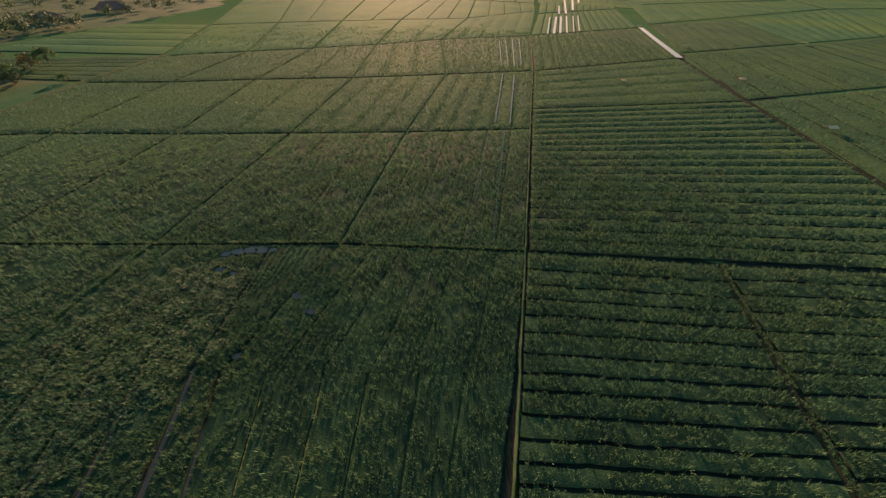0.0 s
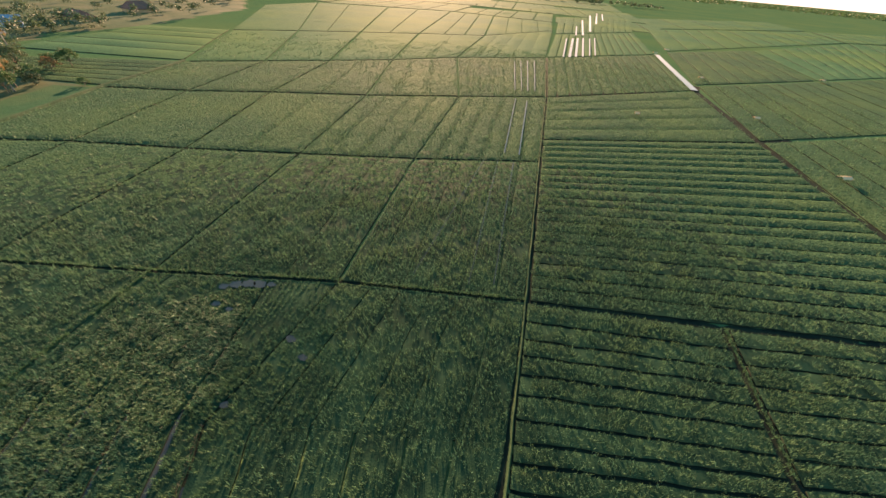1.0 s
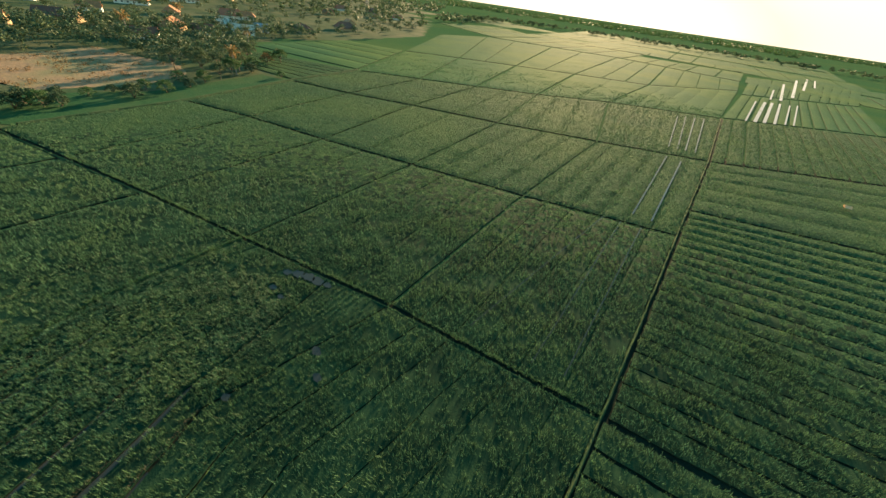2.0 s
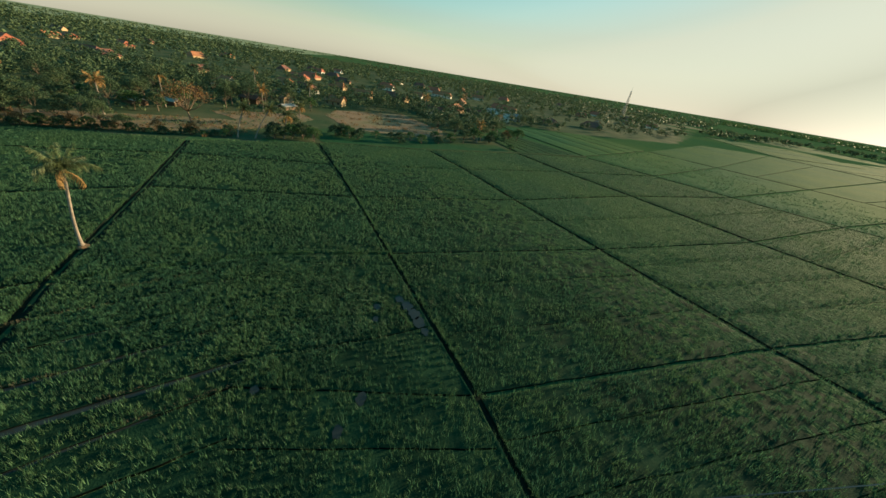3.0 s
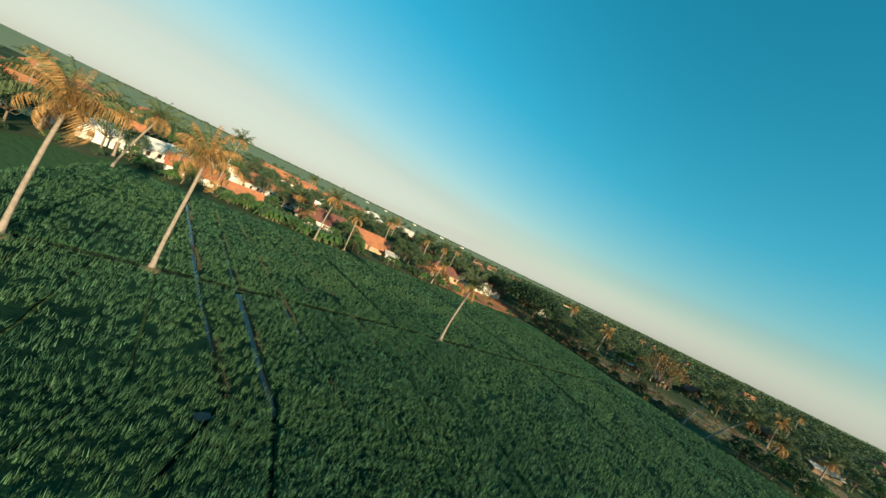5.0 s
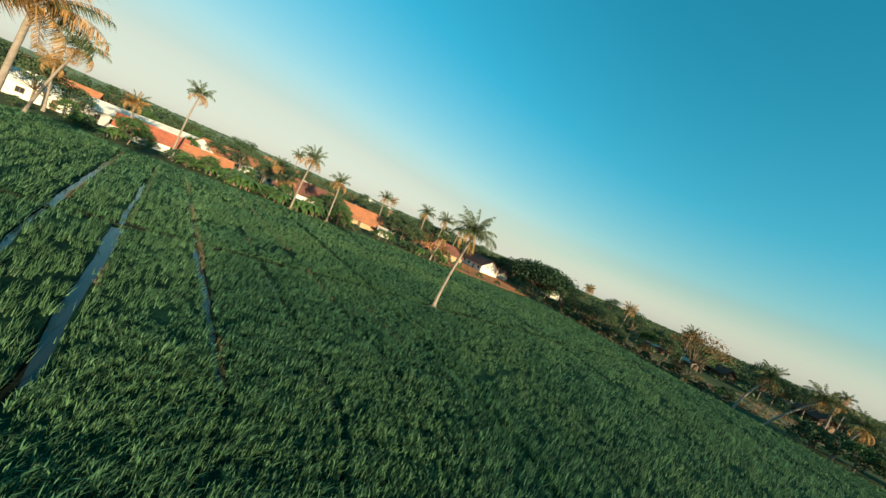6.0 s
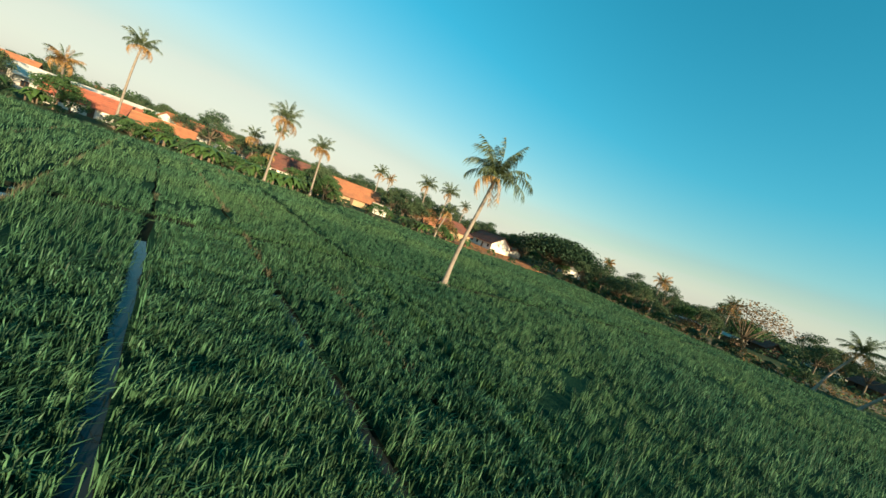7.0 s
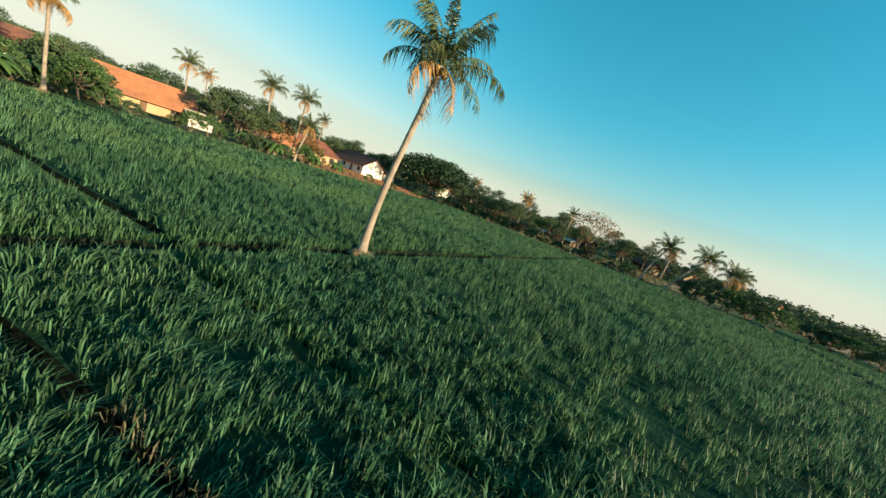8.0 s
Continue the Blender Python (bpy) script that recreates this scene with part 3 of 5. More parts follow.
plot(((124.0, 646.0), (124.0, 500.0), (418.0, 766.0), (440.0, 960.0)), 6, "u", cell=10.0, plants=False, furrow=1.4, gap=1.5, mat=M_FAR)
for i, (x0, x1) in enumerate(((-260, -120), (-118, -2), (2, 130))):
    for j, (y0, y1) in enumerate(((440, 560), (565, 760), (770, 1100))):
        plot(((x0 - j * 30, y0 - 60 * (i == 0)), (x1 - j * 4, y0), (x1, y1), (x0 - j * 60, y1 - 40)), 4 + i, "v", gap=1.5, cell=14.0, plants=False, furrow=1.6, mat=M_FAR)


# ---- banks and ditch water ----
def ribbon(pts, profile, step=1.5, wob=0.15, seed=0):
    """A strip along a polyline with a cross profile of (offset, height)."""
    pts = [np.array(p, float) for p in pts]
    line = []
    for a, b in zip(pts, pts[1:]):
        n = max(1, int(np.linalg.norm(b - a) / step))
        line += [a + (b - a) * k / n for k in range(n)]
    line.append(pts[-1])
    line = np.array(line)
    d = np.gradient(line, axis=0)
    d /= np.linalg.norm(d, axis=1)[:, None] + 1e-9
    nrm = np.stack([-d[:, 1], d[:, 0]], 1)
    r = np.random.default_rng(seed)
    m = len(profile)
    v = []
    for o, h in profile:
        shift = o + wob * fbm(line[:, 0], line[:, 1], 0.8, seed + int(o * 10) % 7) + r.normal(0, wob * 0.3, len(line))
        z = h + (r.normal(0, 0.03, len(line)) if wob else 0)
        v.append(np.concatenate([line + nrm * shift[:, None], np.broadcast_to(z, (len(line),))[:, None]], 1))
    v = np.stack(v, 1).reshape(-1, 3)
    i = np.arange(len(line) * m).reshape(-1, m)
    f = np.stack([i[:-1, :-1], i[1:, :-1], i[1:, 1:], i[:-1, 1:]], -1).reshape(-1, 4)
    return v, f


def bank(pts, offset, width=0.5, height=0.12, seed=0, label="low grassy earth bund between paddy plots"):
    prof = [(offset - width / 2 - 0.15, GZ - 0.02), (offset - width / 4, height), (offset + width / 4, height), (offset + width / 2 + 0.15, GZ - 0.02)]
    v, f = ribbon(pts, prof, 1.2, 0.10, seed)
    return tagged(new("earth_bund", mesh_from("earth_bund", v, f, M_BUND, True)), label, "bund", kind="structure")


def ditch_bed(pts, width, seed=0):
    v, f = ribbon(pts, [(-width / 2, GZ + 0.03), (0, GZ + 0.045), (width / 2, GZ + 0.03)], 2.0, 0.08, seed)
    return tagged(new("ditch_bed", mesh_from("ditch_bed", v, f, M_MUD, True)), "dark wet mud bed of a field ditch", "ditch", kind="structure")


def channel(pts, width, seed=0, z=GZ + 0.07):
    v, f = ribbon(pts, [(-width / 2, z), (width / 2, z)], 3.0, 0.0, seed)
    return tagged(new("water", mesh_from("water", v, f, M_WATER)), "still shallow ditch water mirroring the sky", "water", kind="structure")


for k, line in enumerate((D0, D1, D2, D3, D4)):
    bank(line, -0.30, 0.22, 0.0 if k else -0.20, k)
    ditch_bed(line, 2.4, k)
BUND = [(0.7, -38), (0.7, 0.3), (0.5, 51), (0.4, 116), (-2.0, 207)]
bank(BUND, 0.10, 0.16, 0.12, 9)
ditch_bed(BUND, 3.0, 13)
ditch_bed([(0.8, 0.4), (29.4, 4.7), (75.3, 13.2)], 2.0, 14)
bank([(-126.5, -28), (-131.8, 7), (-144.5, 49.5), (-148.6, 72), (-153.0, 90.5)], 0.6, 1.3, 0.30, 15, "pale trodden earth path along the plots")
ditch_bed([(29.2, -33), (29.4, 5)], 2.2, 10)
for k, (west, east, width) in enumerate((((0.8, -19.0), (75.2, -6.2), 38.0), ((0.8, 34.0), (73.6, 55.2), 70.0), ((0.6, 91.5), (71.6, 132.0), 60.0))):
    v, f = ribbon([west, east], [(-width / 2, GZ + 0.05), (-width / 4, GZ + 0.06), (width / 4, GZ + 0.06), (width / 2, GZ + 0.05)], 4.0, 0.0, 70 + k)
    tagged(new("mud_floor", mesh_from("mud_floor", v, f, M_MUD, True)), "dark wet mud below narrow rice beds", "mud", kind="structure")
bank([D0[3], M0[1], D1[3]], 0.22, 0.12, -0.10, 16, "low grassy ridge along a furrow")
ditch_bed([(76.2, -24), (76.2, 13), (73.0, 52), (72.7, 98), (72.4, 167), (76.6, 180)], 3.6, 11)
channel([(71.8, 167), (74.2, 222), (77.0, 275)], 3.4, 12, 0.30)


def between(a, b, q):
    return (a[0] + (b[0] - a[0]) * q, a[1] + (b[1] - a[1]) * q)


def verge(line, offset, spacing, length, seed, label):
    """Tufts of grass along a line, as one mass."""
    r = np.random.default_rng(seed)
    pts = []
    for a, b in zip(line, line[1:]):
        n = int(math.dist(a, b) / spacing)
        d = np.array([b[0] - a[0], b[1] - a[1]]) / math.dist(a, b)
        q = (np.arange(n) + r.random(n)) / n
        o = offset + r.normal(0, 0.12, n)
        pts.append(np.stack([a[0] + (b[0] - a[0]) * q - d[1] * o, a[1] + (b[1] - a[1]) * q + d[0] * o, np.full(n, -0.10)], 1))
    pts = np.concatenate(pts)
    pts = pts[fbm(pts[:, 0], pts[:, 1], 0.6, seed) > -0.45]
    v, f = blades(pts, 9, length, 0.030, 2, seed, wind=(-0.2, 0.0), spread=0.08)
    return tagged(new("verge_grass", mesh_from("verge_grass", v, f, M_VERGE)), label, "grass", kind="stuff")


verge([D0[3], M0[1], D1[3]], 0.26, 0.07, 0.50, 81, "pale green grass along a low ridge in the paddy")
verge(D1[1:], 0.46, 0.14, 0.55, 82, "pale green grass along a ditch bank")
verge([(29.3, -33.0), (29.5, 4.8)], 0.0, 0.10, 0.40, 84, "dark green grass in the ditch between narrow beds")
verge(D0[1:], -0.95, 0.16, 0.42, 83, "pale green grass along a ditch bank")
# water lying in parts of the furrows of the middle plots, with straw-coloured margins
for k, wet_a, wet_b in ((1, 0, 0), (2, 0.10, 0.62), (3, 0.05, 0.80), (4, 0.05, 0.95), (5, 0.0, 0.96), (6, 0.3, 0.96)):
    line = [between(M0[1], M0[2], CUT_M[k]), between(D0[3], D0[4], CUT_S[k])]
    tail = between(S0[3], S0[4], CUT_V[k])
    head = between(*line, wet_a) if k != 5 else (-36.0, -24.2)
    if wet_b:
        channel([head, between(*line, wet_b)], 2.2 if k == 5 else 1.5, 20 + k, GZ + 0.14)
    if k >= 4:
        channel([line[1], between(line[1], tail, 0.42 if k < 6 else 1.0)], 0.5, 25 + k, GZ + 0.14)
    ditch_bed([between(D1[3], D1[4], CUT_N[k]), *line, tail], 1.2 if k != 5 else 2.0, 50 + k)
    pts = []
    for a, b in ((line[0], line[1]), (line[1], tail)):
        n = int(math.dist(a, b) / 0.13)
        d = ((b[0] - a[0]) / math.dist(a, b), (b[1] - a[1]) / math.dist(a, b))
        for i in range(n):
            x, y = between(a, b, (i + rng.random()) / n)
            o = -(0.20, 0.22, 0.18, 0.14, 0.20, 0.48, 0.34)[k] + rng.normal(0, 0.06)
            if fbm(np.array([x]), np.array([y]), 0.5, 60 + k)[0] > (-0.1 if k >= 4 else 0.05):
                pts.append((x - d[1] * o, y + d[0] * o, -0.12))
    if len(pts) < 5:
        continue
    v, f = blades(np.array(pts), 7, 0.36, 0.022, 2, 300 + k, wind=(-0.1, 0.1))
    tagged(new("dry_grass", mesh_from("dry_grass", v, f, M_STRAW)), "dry straw-coloured grass along a water furrow", "grass", kind="stuff")
# water in the bald spots of the crop
for k, (x, y, s) in enumerate(BALD[:10]):
    bm = bmesh.new()
    rim_r = random.Random(400 + k)
    a0 = rim_r.uniform(0, 6.3)
    bm.faces.new([bm.verts.new((x + math.cos(a) * s * q, y + math.sin(a) * s * q * 0.7, 0.13)) for a, q in ((a0 + math.tau * i / 14, rim_r.uniform(0.55, 0.95)) for i in range(14))])
    tagged(new("puddle", bm_mesh("puddle", bm, M_WATER)), "shallow puddle in a bald spot of the rice", "water", kind="structure")
# water standing in furrows of far plots, where it mirrors the low sun
for k, (a, b) in enumerate((((8.3, 215), (12.1, 307)), ((12.3, 218), (17.5, 312)), ((16.4, 222), (21.7, 317)), ((21.0, 226), (26.5, 322)), ((25.8, 232), (32.2, 324)), ((29.7, 236), (37.0, 332)))):
    channel([a, b], (0.9, 1.7, 1.6, 1.3, 0.8, 0.8)[k], 40, 0.36)
for a, b, w in (((20.9, 336), (24.9, 420), 1.2), ((27.4, 342), (35.5, 505), 1.9), ((36.5, 381), (51.9, 600), 2.2), ((49.8, 472), (66.5, 660), 2.0), ((63.5, 532), (74.3, 656), 1.6)):
    channel([a, b], w, 41, 0.36)
for a, b, w in (((-12.9, 118), (-19.3, 180), 0.34), ((-10.1, 119), (-16.1, 183), 0.30), ((-7.6, 120), (-12.4, 186), 0.42), ((-4.6, 121), (-8.6, 189), 0.36), ((-9.2, 52.2), (-11.4, 106), 0.30), ((-5.2, 52.4), (-6.8, 105), 0.34),
                ((-17.2, 0.0), (-13.7, 45.5), 0.10), ((-4.6, 2.0), (-6.2, 47.5), 0.12), ((-8.4, 0.8), (-10.2, 46.5), 0.10)):
    channel([a, b], w, 42, 0.40)


# ---- plants ----
def leaf_cloud(centres, n, size, radius, seed, flat=0.6):
    """Leaf sprays: n small bent leaves round each centre."""
    r = np.random.default_rng(seed)
    c = np.repeat(np.asarray(centres, float), n, axis=0)
    k = len(c)
    off = r.normal(0, 1, (k, 3))
    off /= np.linalg.norm(off, axis=1)[:, None]
    off *= (r.random(k) ** 0.4)[:, None] * radius
    off[:, 2] *= flat
    p = c + off
    a = r.normal(0, 1, (k, 3))
    a[:, 2] *= 0.5
    a /= np.linalg.norm(a, axis=1)[:, None]
    b = np.cross(a, r.normal(0, 1, (k, 3)))
    b /= np.linalg.norm(b, axis=1)[:, None] + 1e-9
    s = size * r.uniform(0.6, 1.4, k)[:, None]
    v = np.stack([p - a * s, p + b * s * 0.55, p + a * s - [0, 0, 0.15 * size], p - b * s * 0.55], 1).reshape(-1, 3)
    f = np.arange(4 * k).reshape(-1, 4)
    return v, f


def tree(height, spread, mat, seed, trunk_h=0.35, flat=0.7, clumps=34, leaves=96, size=0.185, label="", category="tree", thin=False, name="tree"):
    """A tree: tapered trunk with limbs, and a crown of leaf sprays at the limb ends."""
    r = random.Random(seed)
    ob = new(name)
    bm = bmesh.new()
    th = height * trunk_h
    tr = max(0.12, height * 0.022)
    top = Vector((r.uniform(-0.4, 0.4), r.uniform(-0.4, 0.4), th))
    tube(bm, [(0, 0, -0.3), (0, 0, 0.3), top * 0.5 + Vector((0, 0, 0.1)), top], [tr * 1.6, tr * 1.15, tr, tr * 0.8], 7, 0.08)
    centres = []
    for k in range(clumps):
        az = k * 2.399 + r.uniform(-0.3, 0.3)
        q = (k + 0.5) / clumps
        rad = spread * math.sqrt(q) * r.uniform(0.72, 1.05)
        zc = th + (height - th) * (1 - flat * q ** 1.5) * r.uniform(0.72, 1.0)
        p = Vector((math.cos(az) * rad, math.sin(az) * rad, zc))
        centres.append(p)
        if k % 3 == 0:
            m1 = top.lerp(p, 0.5) + Vector((0, 0, -0.10 * height * q))
            tube(bm, [top - Vector((0, 0, 0.2)), m1, p], [tr * 0.55, tr * 0.3, tr * 0.1], 5)
    part("trunk", bm, M_BARK, ob, smooth=True)
    v, f = leaf_cloud(centres, leaves, size, spread * 0.30 if not thin else spread * 0.26, seed)
    part_me("crown", mesh_from("crown", v, f, mat), ob)
    tagged(ob, label or "leafy green village tree with an uneven crown", category)
    return ob


frond_cache = {}


def frond_mesh(length, droop, dry, seed):
    key = (round(length, 1), round(droop, 2), dry, seed)
    if key in frond_cache:
        return frond_cache[key]
    r = random.Random(seed)
    n = 26
    pts, ang = [], radians(38)
    p = Vector((0.12, 0, 0))
    for k in range(n + 1):
        pts.append(p.copy())
        ang -= droop * (0.35 + 1.3 * k / n) / n
        p = p + Vector((math.cos(ang), 0, math.sin(ang))) * (length / n)
    verts, faces = [], []
    for k in range(n):                                      # stalk, three sided
        for s in ((0, 0.035, 0), (0, -0.035, 0), (0, 0, -0.05)):
            verts.append(pts[k] + Vector(s) * (1.15 - k / n))
    for k in range(n - 1):
        for s in range(3):
            a, b = k * 3 + s, k * 3 + (s + 1) % 3
            faces.append((a, b, b + 3, a + 3))
    for k in range(3, n + 1):
        q = k / n
        ll = length * (0.19 if dry else 0.24) * (math.sin(math.pi * min(1, 0.25 + 0.70 * q)) ** 0.5)
        d = (pts[k] - pts[k - 1]).normalized()
        for sgn in (1, -1):
            for h in (0.0, 0.5):
                if r.random() < (0.36 if dry else 0.26):
                    continue
                b0 = pts[k - 1].lerp(pts[k], h)
                lk = ll
                ll = lk * r.uniform(0.6, 1.25)
                hang = r.uniform(0.5, 1.25) + 0.35 * droop + (0.8 if dry else 0)
                tip = b0 + d * ll * 0.60 + Vector((0, sgn * ll * 0.50 * r.uniform(0.5, 1.2), -ll * hang * 0.80))
                mid = b0 + d * ll * 0.34 + Vector((0, sgn * ll * 0.42, -ll * hang * 0.16))
                w = d * (0.030 if dry else 0.030)
                i = len(verts)
                verts += [b0 - w * 0.6, b0 + w * 0.6, mid - w, mid + w, tip]
                faces += [(i, i + 1, i + 3, i + 2), (i + 2, i + 3, i + 4)]
                ll = lk
    me = mesh_from("frond", [tuple(v) for v in verts], [tuple(f) for f in faces], M_FROND_DRY if dry else M_FROND)
    frond_cache[key] = me
    return me


nut_bm = bmesh.new()
bmesh.ops.create_icosphere(nut_bm, subdivisions=1, radius=0.15)
for v in nut_bm.verts:
    v.co.z *= 1.25
NUT = bm_mesh("coconut", nut_bm, M_NUT, True)


def palm(x, y, height, lean=(0, 0), bend=0.5, fronds=22, length=3.6, seed=0, dry=4, z=GZ, label="", sere=False):
    """A coconut palm: ringed curved trunk, arching fronds, a few dry ones hanging, and nuts."""
    r = random.Random(seed)
    ob = new("coconut_palm")
    ob.location = (x, y, z)
    bm = bmesh.new()
    n = 26
    pts, rad = [], []
    for k in range(n + 1):
        q = k / n
        s = q ** (1 + bend)
        wob = 0.10 * math.sin(q * 5 + seed)
        pts.append((lean[0] * s + wob * q, lean[1] * s - wob * q * 0.6, q * height - 0.1 * (k == 0)))
        rad.append((0.190 + 0.17 * math.exp(-q * 14) - 0.045 * q) * (1.0 + 0.05 * (k % 2)))
    tube(bm, pts, rad, 9, 0.03)
    part("trunk", bm, M_TRUNK, ob, smooth=True)
    top = Vector(pts[-1])
    for k in range(fronds):
        q = k / fronds
        isdry = k >= fronds - dry
        droop = 0.72 + 1.45 * q + r.uniform(-0.2, 0.2) + (0.4 if isdry else 0)
        brown = isdry or (sere and k % 4 != 0)
        me = frond_mesh(round(length * (0.92 + 0.16 * (k % 3) / 2), 1), round(droop * 4) / 4, brown, k % 4)
        pitch = 46 - 78 * q + r.uniform(-12, 12) - (22 if isdry else 0)
        m = Matrix.Translation(top + Vector((0, 0, 0.05))) @ pose(0, 0, 0, 0, 0, k * 137.5 + r.uniform(-12, 12)) @ pose(0, 0, 0, r.uniform(-25, 25), -pitch, 0)
        part_me("frond", me, ob, m, "dry orange-brown frond" if brown else "")
    for k in range(7):
        a = k * 0.9 + r.random()
        part_me("coconut", NUT, ob, Matrix.Translation(top + Vector((math.cos(a) * 0.27, math.sin(a) * 0.27, -0.20 - 0.10 * (k % 3)))), "orange coconut")
    tagged(ob, label or "tall slender coconut palm with drooping sunlit fronds", "palm tree", "coconut palms")
    return ob


palm(-54.5, -52.2, 10.4, (-0.65, 0.85), 0.6, 22, 3.3, 1, 3, label="lone coconut palm on the ditch bank between rice plots")
palm(-18.6, -43.2, 12.2, (-0.5, -0.3), 0.8, 26, 3.8, 2, 4, sere=True, label="tall coconut palm with many dry orange fronds beside a ditch")
palm(-9.8, -39.9, 12.0, (-0.6, -0.5), 0.9, 26, 3.9, 3, 4, sere=True, label="tall coconut palm with many dry orange fronds beside a ditch")
palm(6.3, -81.5, 12.4, (-4.4, 1.3), 0.3, 20, 3.8, 4, 6)
palm(-3.8, -101.4, 15.2, (-1.4, 0.8), 0.6, 18, 3.1, 5, 4)
palm(-30.3, -94.5, 12.2, (-0.8, 1.2), 0.5, 22, 3.4, 6, 7)
palm(-38.3, -97.0, 9.8, (0.3, 0.5), 0.5, 20, 2.9, 7, 9)
palm(-68.0, -103.6, 7.0, (-1.2, 0.2), 0.6, 18, 2.8, 8, 8)
palm(-70.0, -112.0, 12.2, (-0.6, 0), 0.5, 22, 3.3, 9, 3)
palm(-65.0, -114.0, 12.0, (0.6, 0), 0.5, 22, 3.3, 10, 4)
palm(-53.5, -133.0, 11.5, (0.4, 0), 0.5, 20, 3.2, 11, 5)
palm(-123.5, -54.6, 8.6, (-1.6, 2.2), 0.3, 22, 3.2, 12, 5, label="leaning coconut palm at the paddy's edge")
palm(-124.9, -50.0, 8.8, (-2.6, 4.2), 0.2, 22, 3.2, 13, 5, label="strongly leaning coconut palm at the paddy's edge")
palm(-129.0, -42.5, 7.2, (-0.5, 1.4), 0.5, 20, 3.2, 14, 4)
palm(-150.5, -41.0, 7.5, (0.5, 0.4), 0.5, 20, 3.0, 15, 6)
palm(-22.0, -116.0, 7.5, (0.3, 0.4), 0.5, 20, 3.0, 16, 10)
palm(-26.0, -113.0, 5.0, (0.2, 0.2), 0.5, 16, 2.6, 17, 5)
for k, (px, py, ph) in enumerate(((14, -96, 9), (24, -92, 11), (6, -104, 8), (-90, -150, 12), (-135, -95, 10), (-160, -90, 11), (-175, -60, 9), (-205, -45, 11),
                                  (-160, 35, 8), (-200, 60, 10), (-230, 20, 11), (-240, -80, 12), (-150, -130, 11), (-170, -150, 12), (40, -110, 12), (52, -95, 10), (-60, -160, 12), (-20, -150, 13), (-285, 60, 11))):
    palm(px, py, ph, (0.4 - 0.2 * (k % 5), 0.3), 0.5, 18, 3.0, 30 + k, 4, sere=k % 2 == 0)

# Big trees that can be told apart
rain = tree(11.6, 13.6, M_LEAF_UMBRELLA, 51, 0.36, 0.50, 170, 84, 0.36, "large dark spreading rain tree beside the dirt yard", name="rain_tree")
rain.location = (-118.5, -121, GZ)
dry_tree = tree(12.0, 7.4, M_LEAF_DRY, 52, 0.30, 0.5, 56, 22, 0.24, "half-bare brown tree with pale limbs at the field's edge", thin=True, name="dry_tree")
dry_tree.location = (-138.5, -73.0, GZ)

PROTO = [tree(9, 4.2, M_LEAF, 61, label="round leafy green tree among village houses"),
         tree(7, 3.6, M_LEAF2, 62, label="bright green fruit tree among village houses"),
         tree(11, 4.8, M_LEAF3, 63, label="tall dark green tree among village houses"),
         tree(8, 4.4, M_LEAF, 64, 0.3, 0.5, label="broad green tree among village houses"),
         tree(4.2, 2.6, M_LEAF2, 65, 0.15, 0.8, 22, 84, 0.150, "low bright green bush at the field's edge", "bush", name="bush"),
         tree(3.4, 2.4, M_LEAF3, 66, 0.12, 0.8, 22, 84, 0.150, "low dark green bush at the field's edge", "bush", name="bush"),
         tree(6.5, 3.4, M_LEAF_DRY, 67, 0.3, 0.7, 26, 32, 0.24, "brown dry-leaved tree among village houses", name="dry_tree")]
used_proto = [False] * len(PROTO)


def plant(kind, x, y, s=1.0, turn=0.0):
    m = Matrix.Translation((x, y, GZ)) @ pose(0, 0, 0, 0, 0, turn) @ Matrix.Diagonal((s, s, s * (0.9 + 0.2 * ((x * 7.3) % 1)), 1))
    if not used_proto[kind]:
        used_proto[kind] = True
        PROTO[kind].matrix_basis = m
        return PROTO[kind]
    return copy_thing_unscaled(PROTO[kind], m)


def copy_thing_unscaled(ob, m):
    s = ob.scale.copy()
    return copy_thing(ob, m @ Matrix.Diagonal((1 / s.x, 1 / s.y, 1 / s.z, 1)))


def banana(x, y, s, seed):
    """A banana clump: a few short stems with long arching leaves."""
    r = random.Random(seed)
    ob = new("banana_plant")
    ob.location = (x, y, GZ)
    stems = [(r.uniform(-0.9, 0.9), r.uniform(-0.9, 0.9), r.uniform(0.5, 1.6) * s) for _ in range(4)]
    for sx, sy, sh in stems:
        bm = bmesh.new()
        tube(bm, [(sx, sy, -0.1), (sx, sy, sh * 0.6), (sx + 0.1, sy, sh)], [0.14, 0.11, 0.06], 6)
        part("stem", bm, M_BARK, ob)
    for sx, sy, sh in stems:
        for k in range(7):
            a = k * 0.9 + r.uniform(-0.3, 0.3)
            d = Vector((math.cos(a), math.sin(a), 0))
            w = Vector((-d.y, d.x, 0))
            ln, verts, faces = r.uniform(1.5, 2.3) * s, [], []
            for j in range(6):
                q = j / 5
                p = Vector((sx, sy, sh)) + d * ln * q * 0.8 + Vector((0, 0, ln * (0.9 * q - 1.15 * q * q) + 0.1))
                ww = 0.30 * s * math.sin(math.pi * (0.12 + 0.86 * q))
                verts += [p - w * ww - Vector((0, 0, ww * 0.4)), p, p + w * ww - Vector((0, 0, ww * 0.4))]
            for j in range(5):
                faces += [(j * 3, j * 3 + 1, j * 3 + 4, j * 3 + 3), (j * 3 + 1, j * 3 + 2, j * 3 + 5, j * 3 + 4)]
            part_me("leaf", mesh_from("leaf", [tuple(v) for v in verts], faces, M_BANANA), ob)
    tagged(ob, "banana plant with broad arching light green leaves", "banana plant", "banana plants")
    return ob


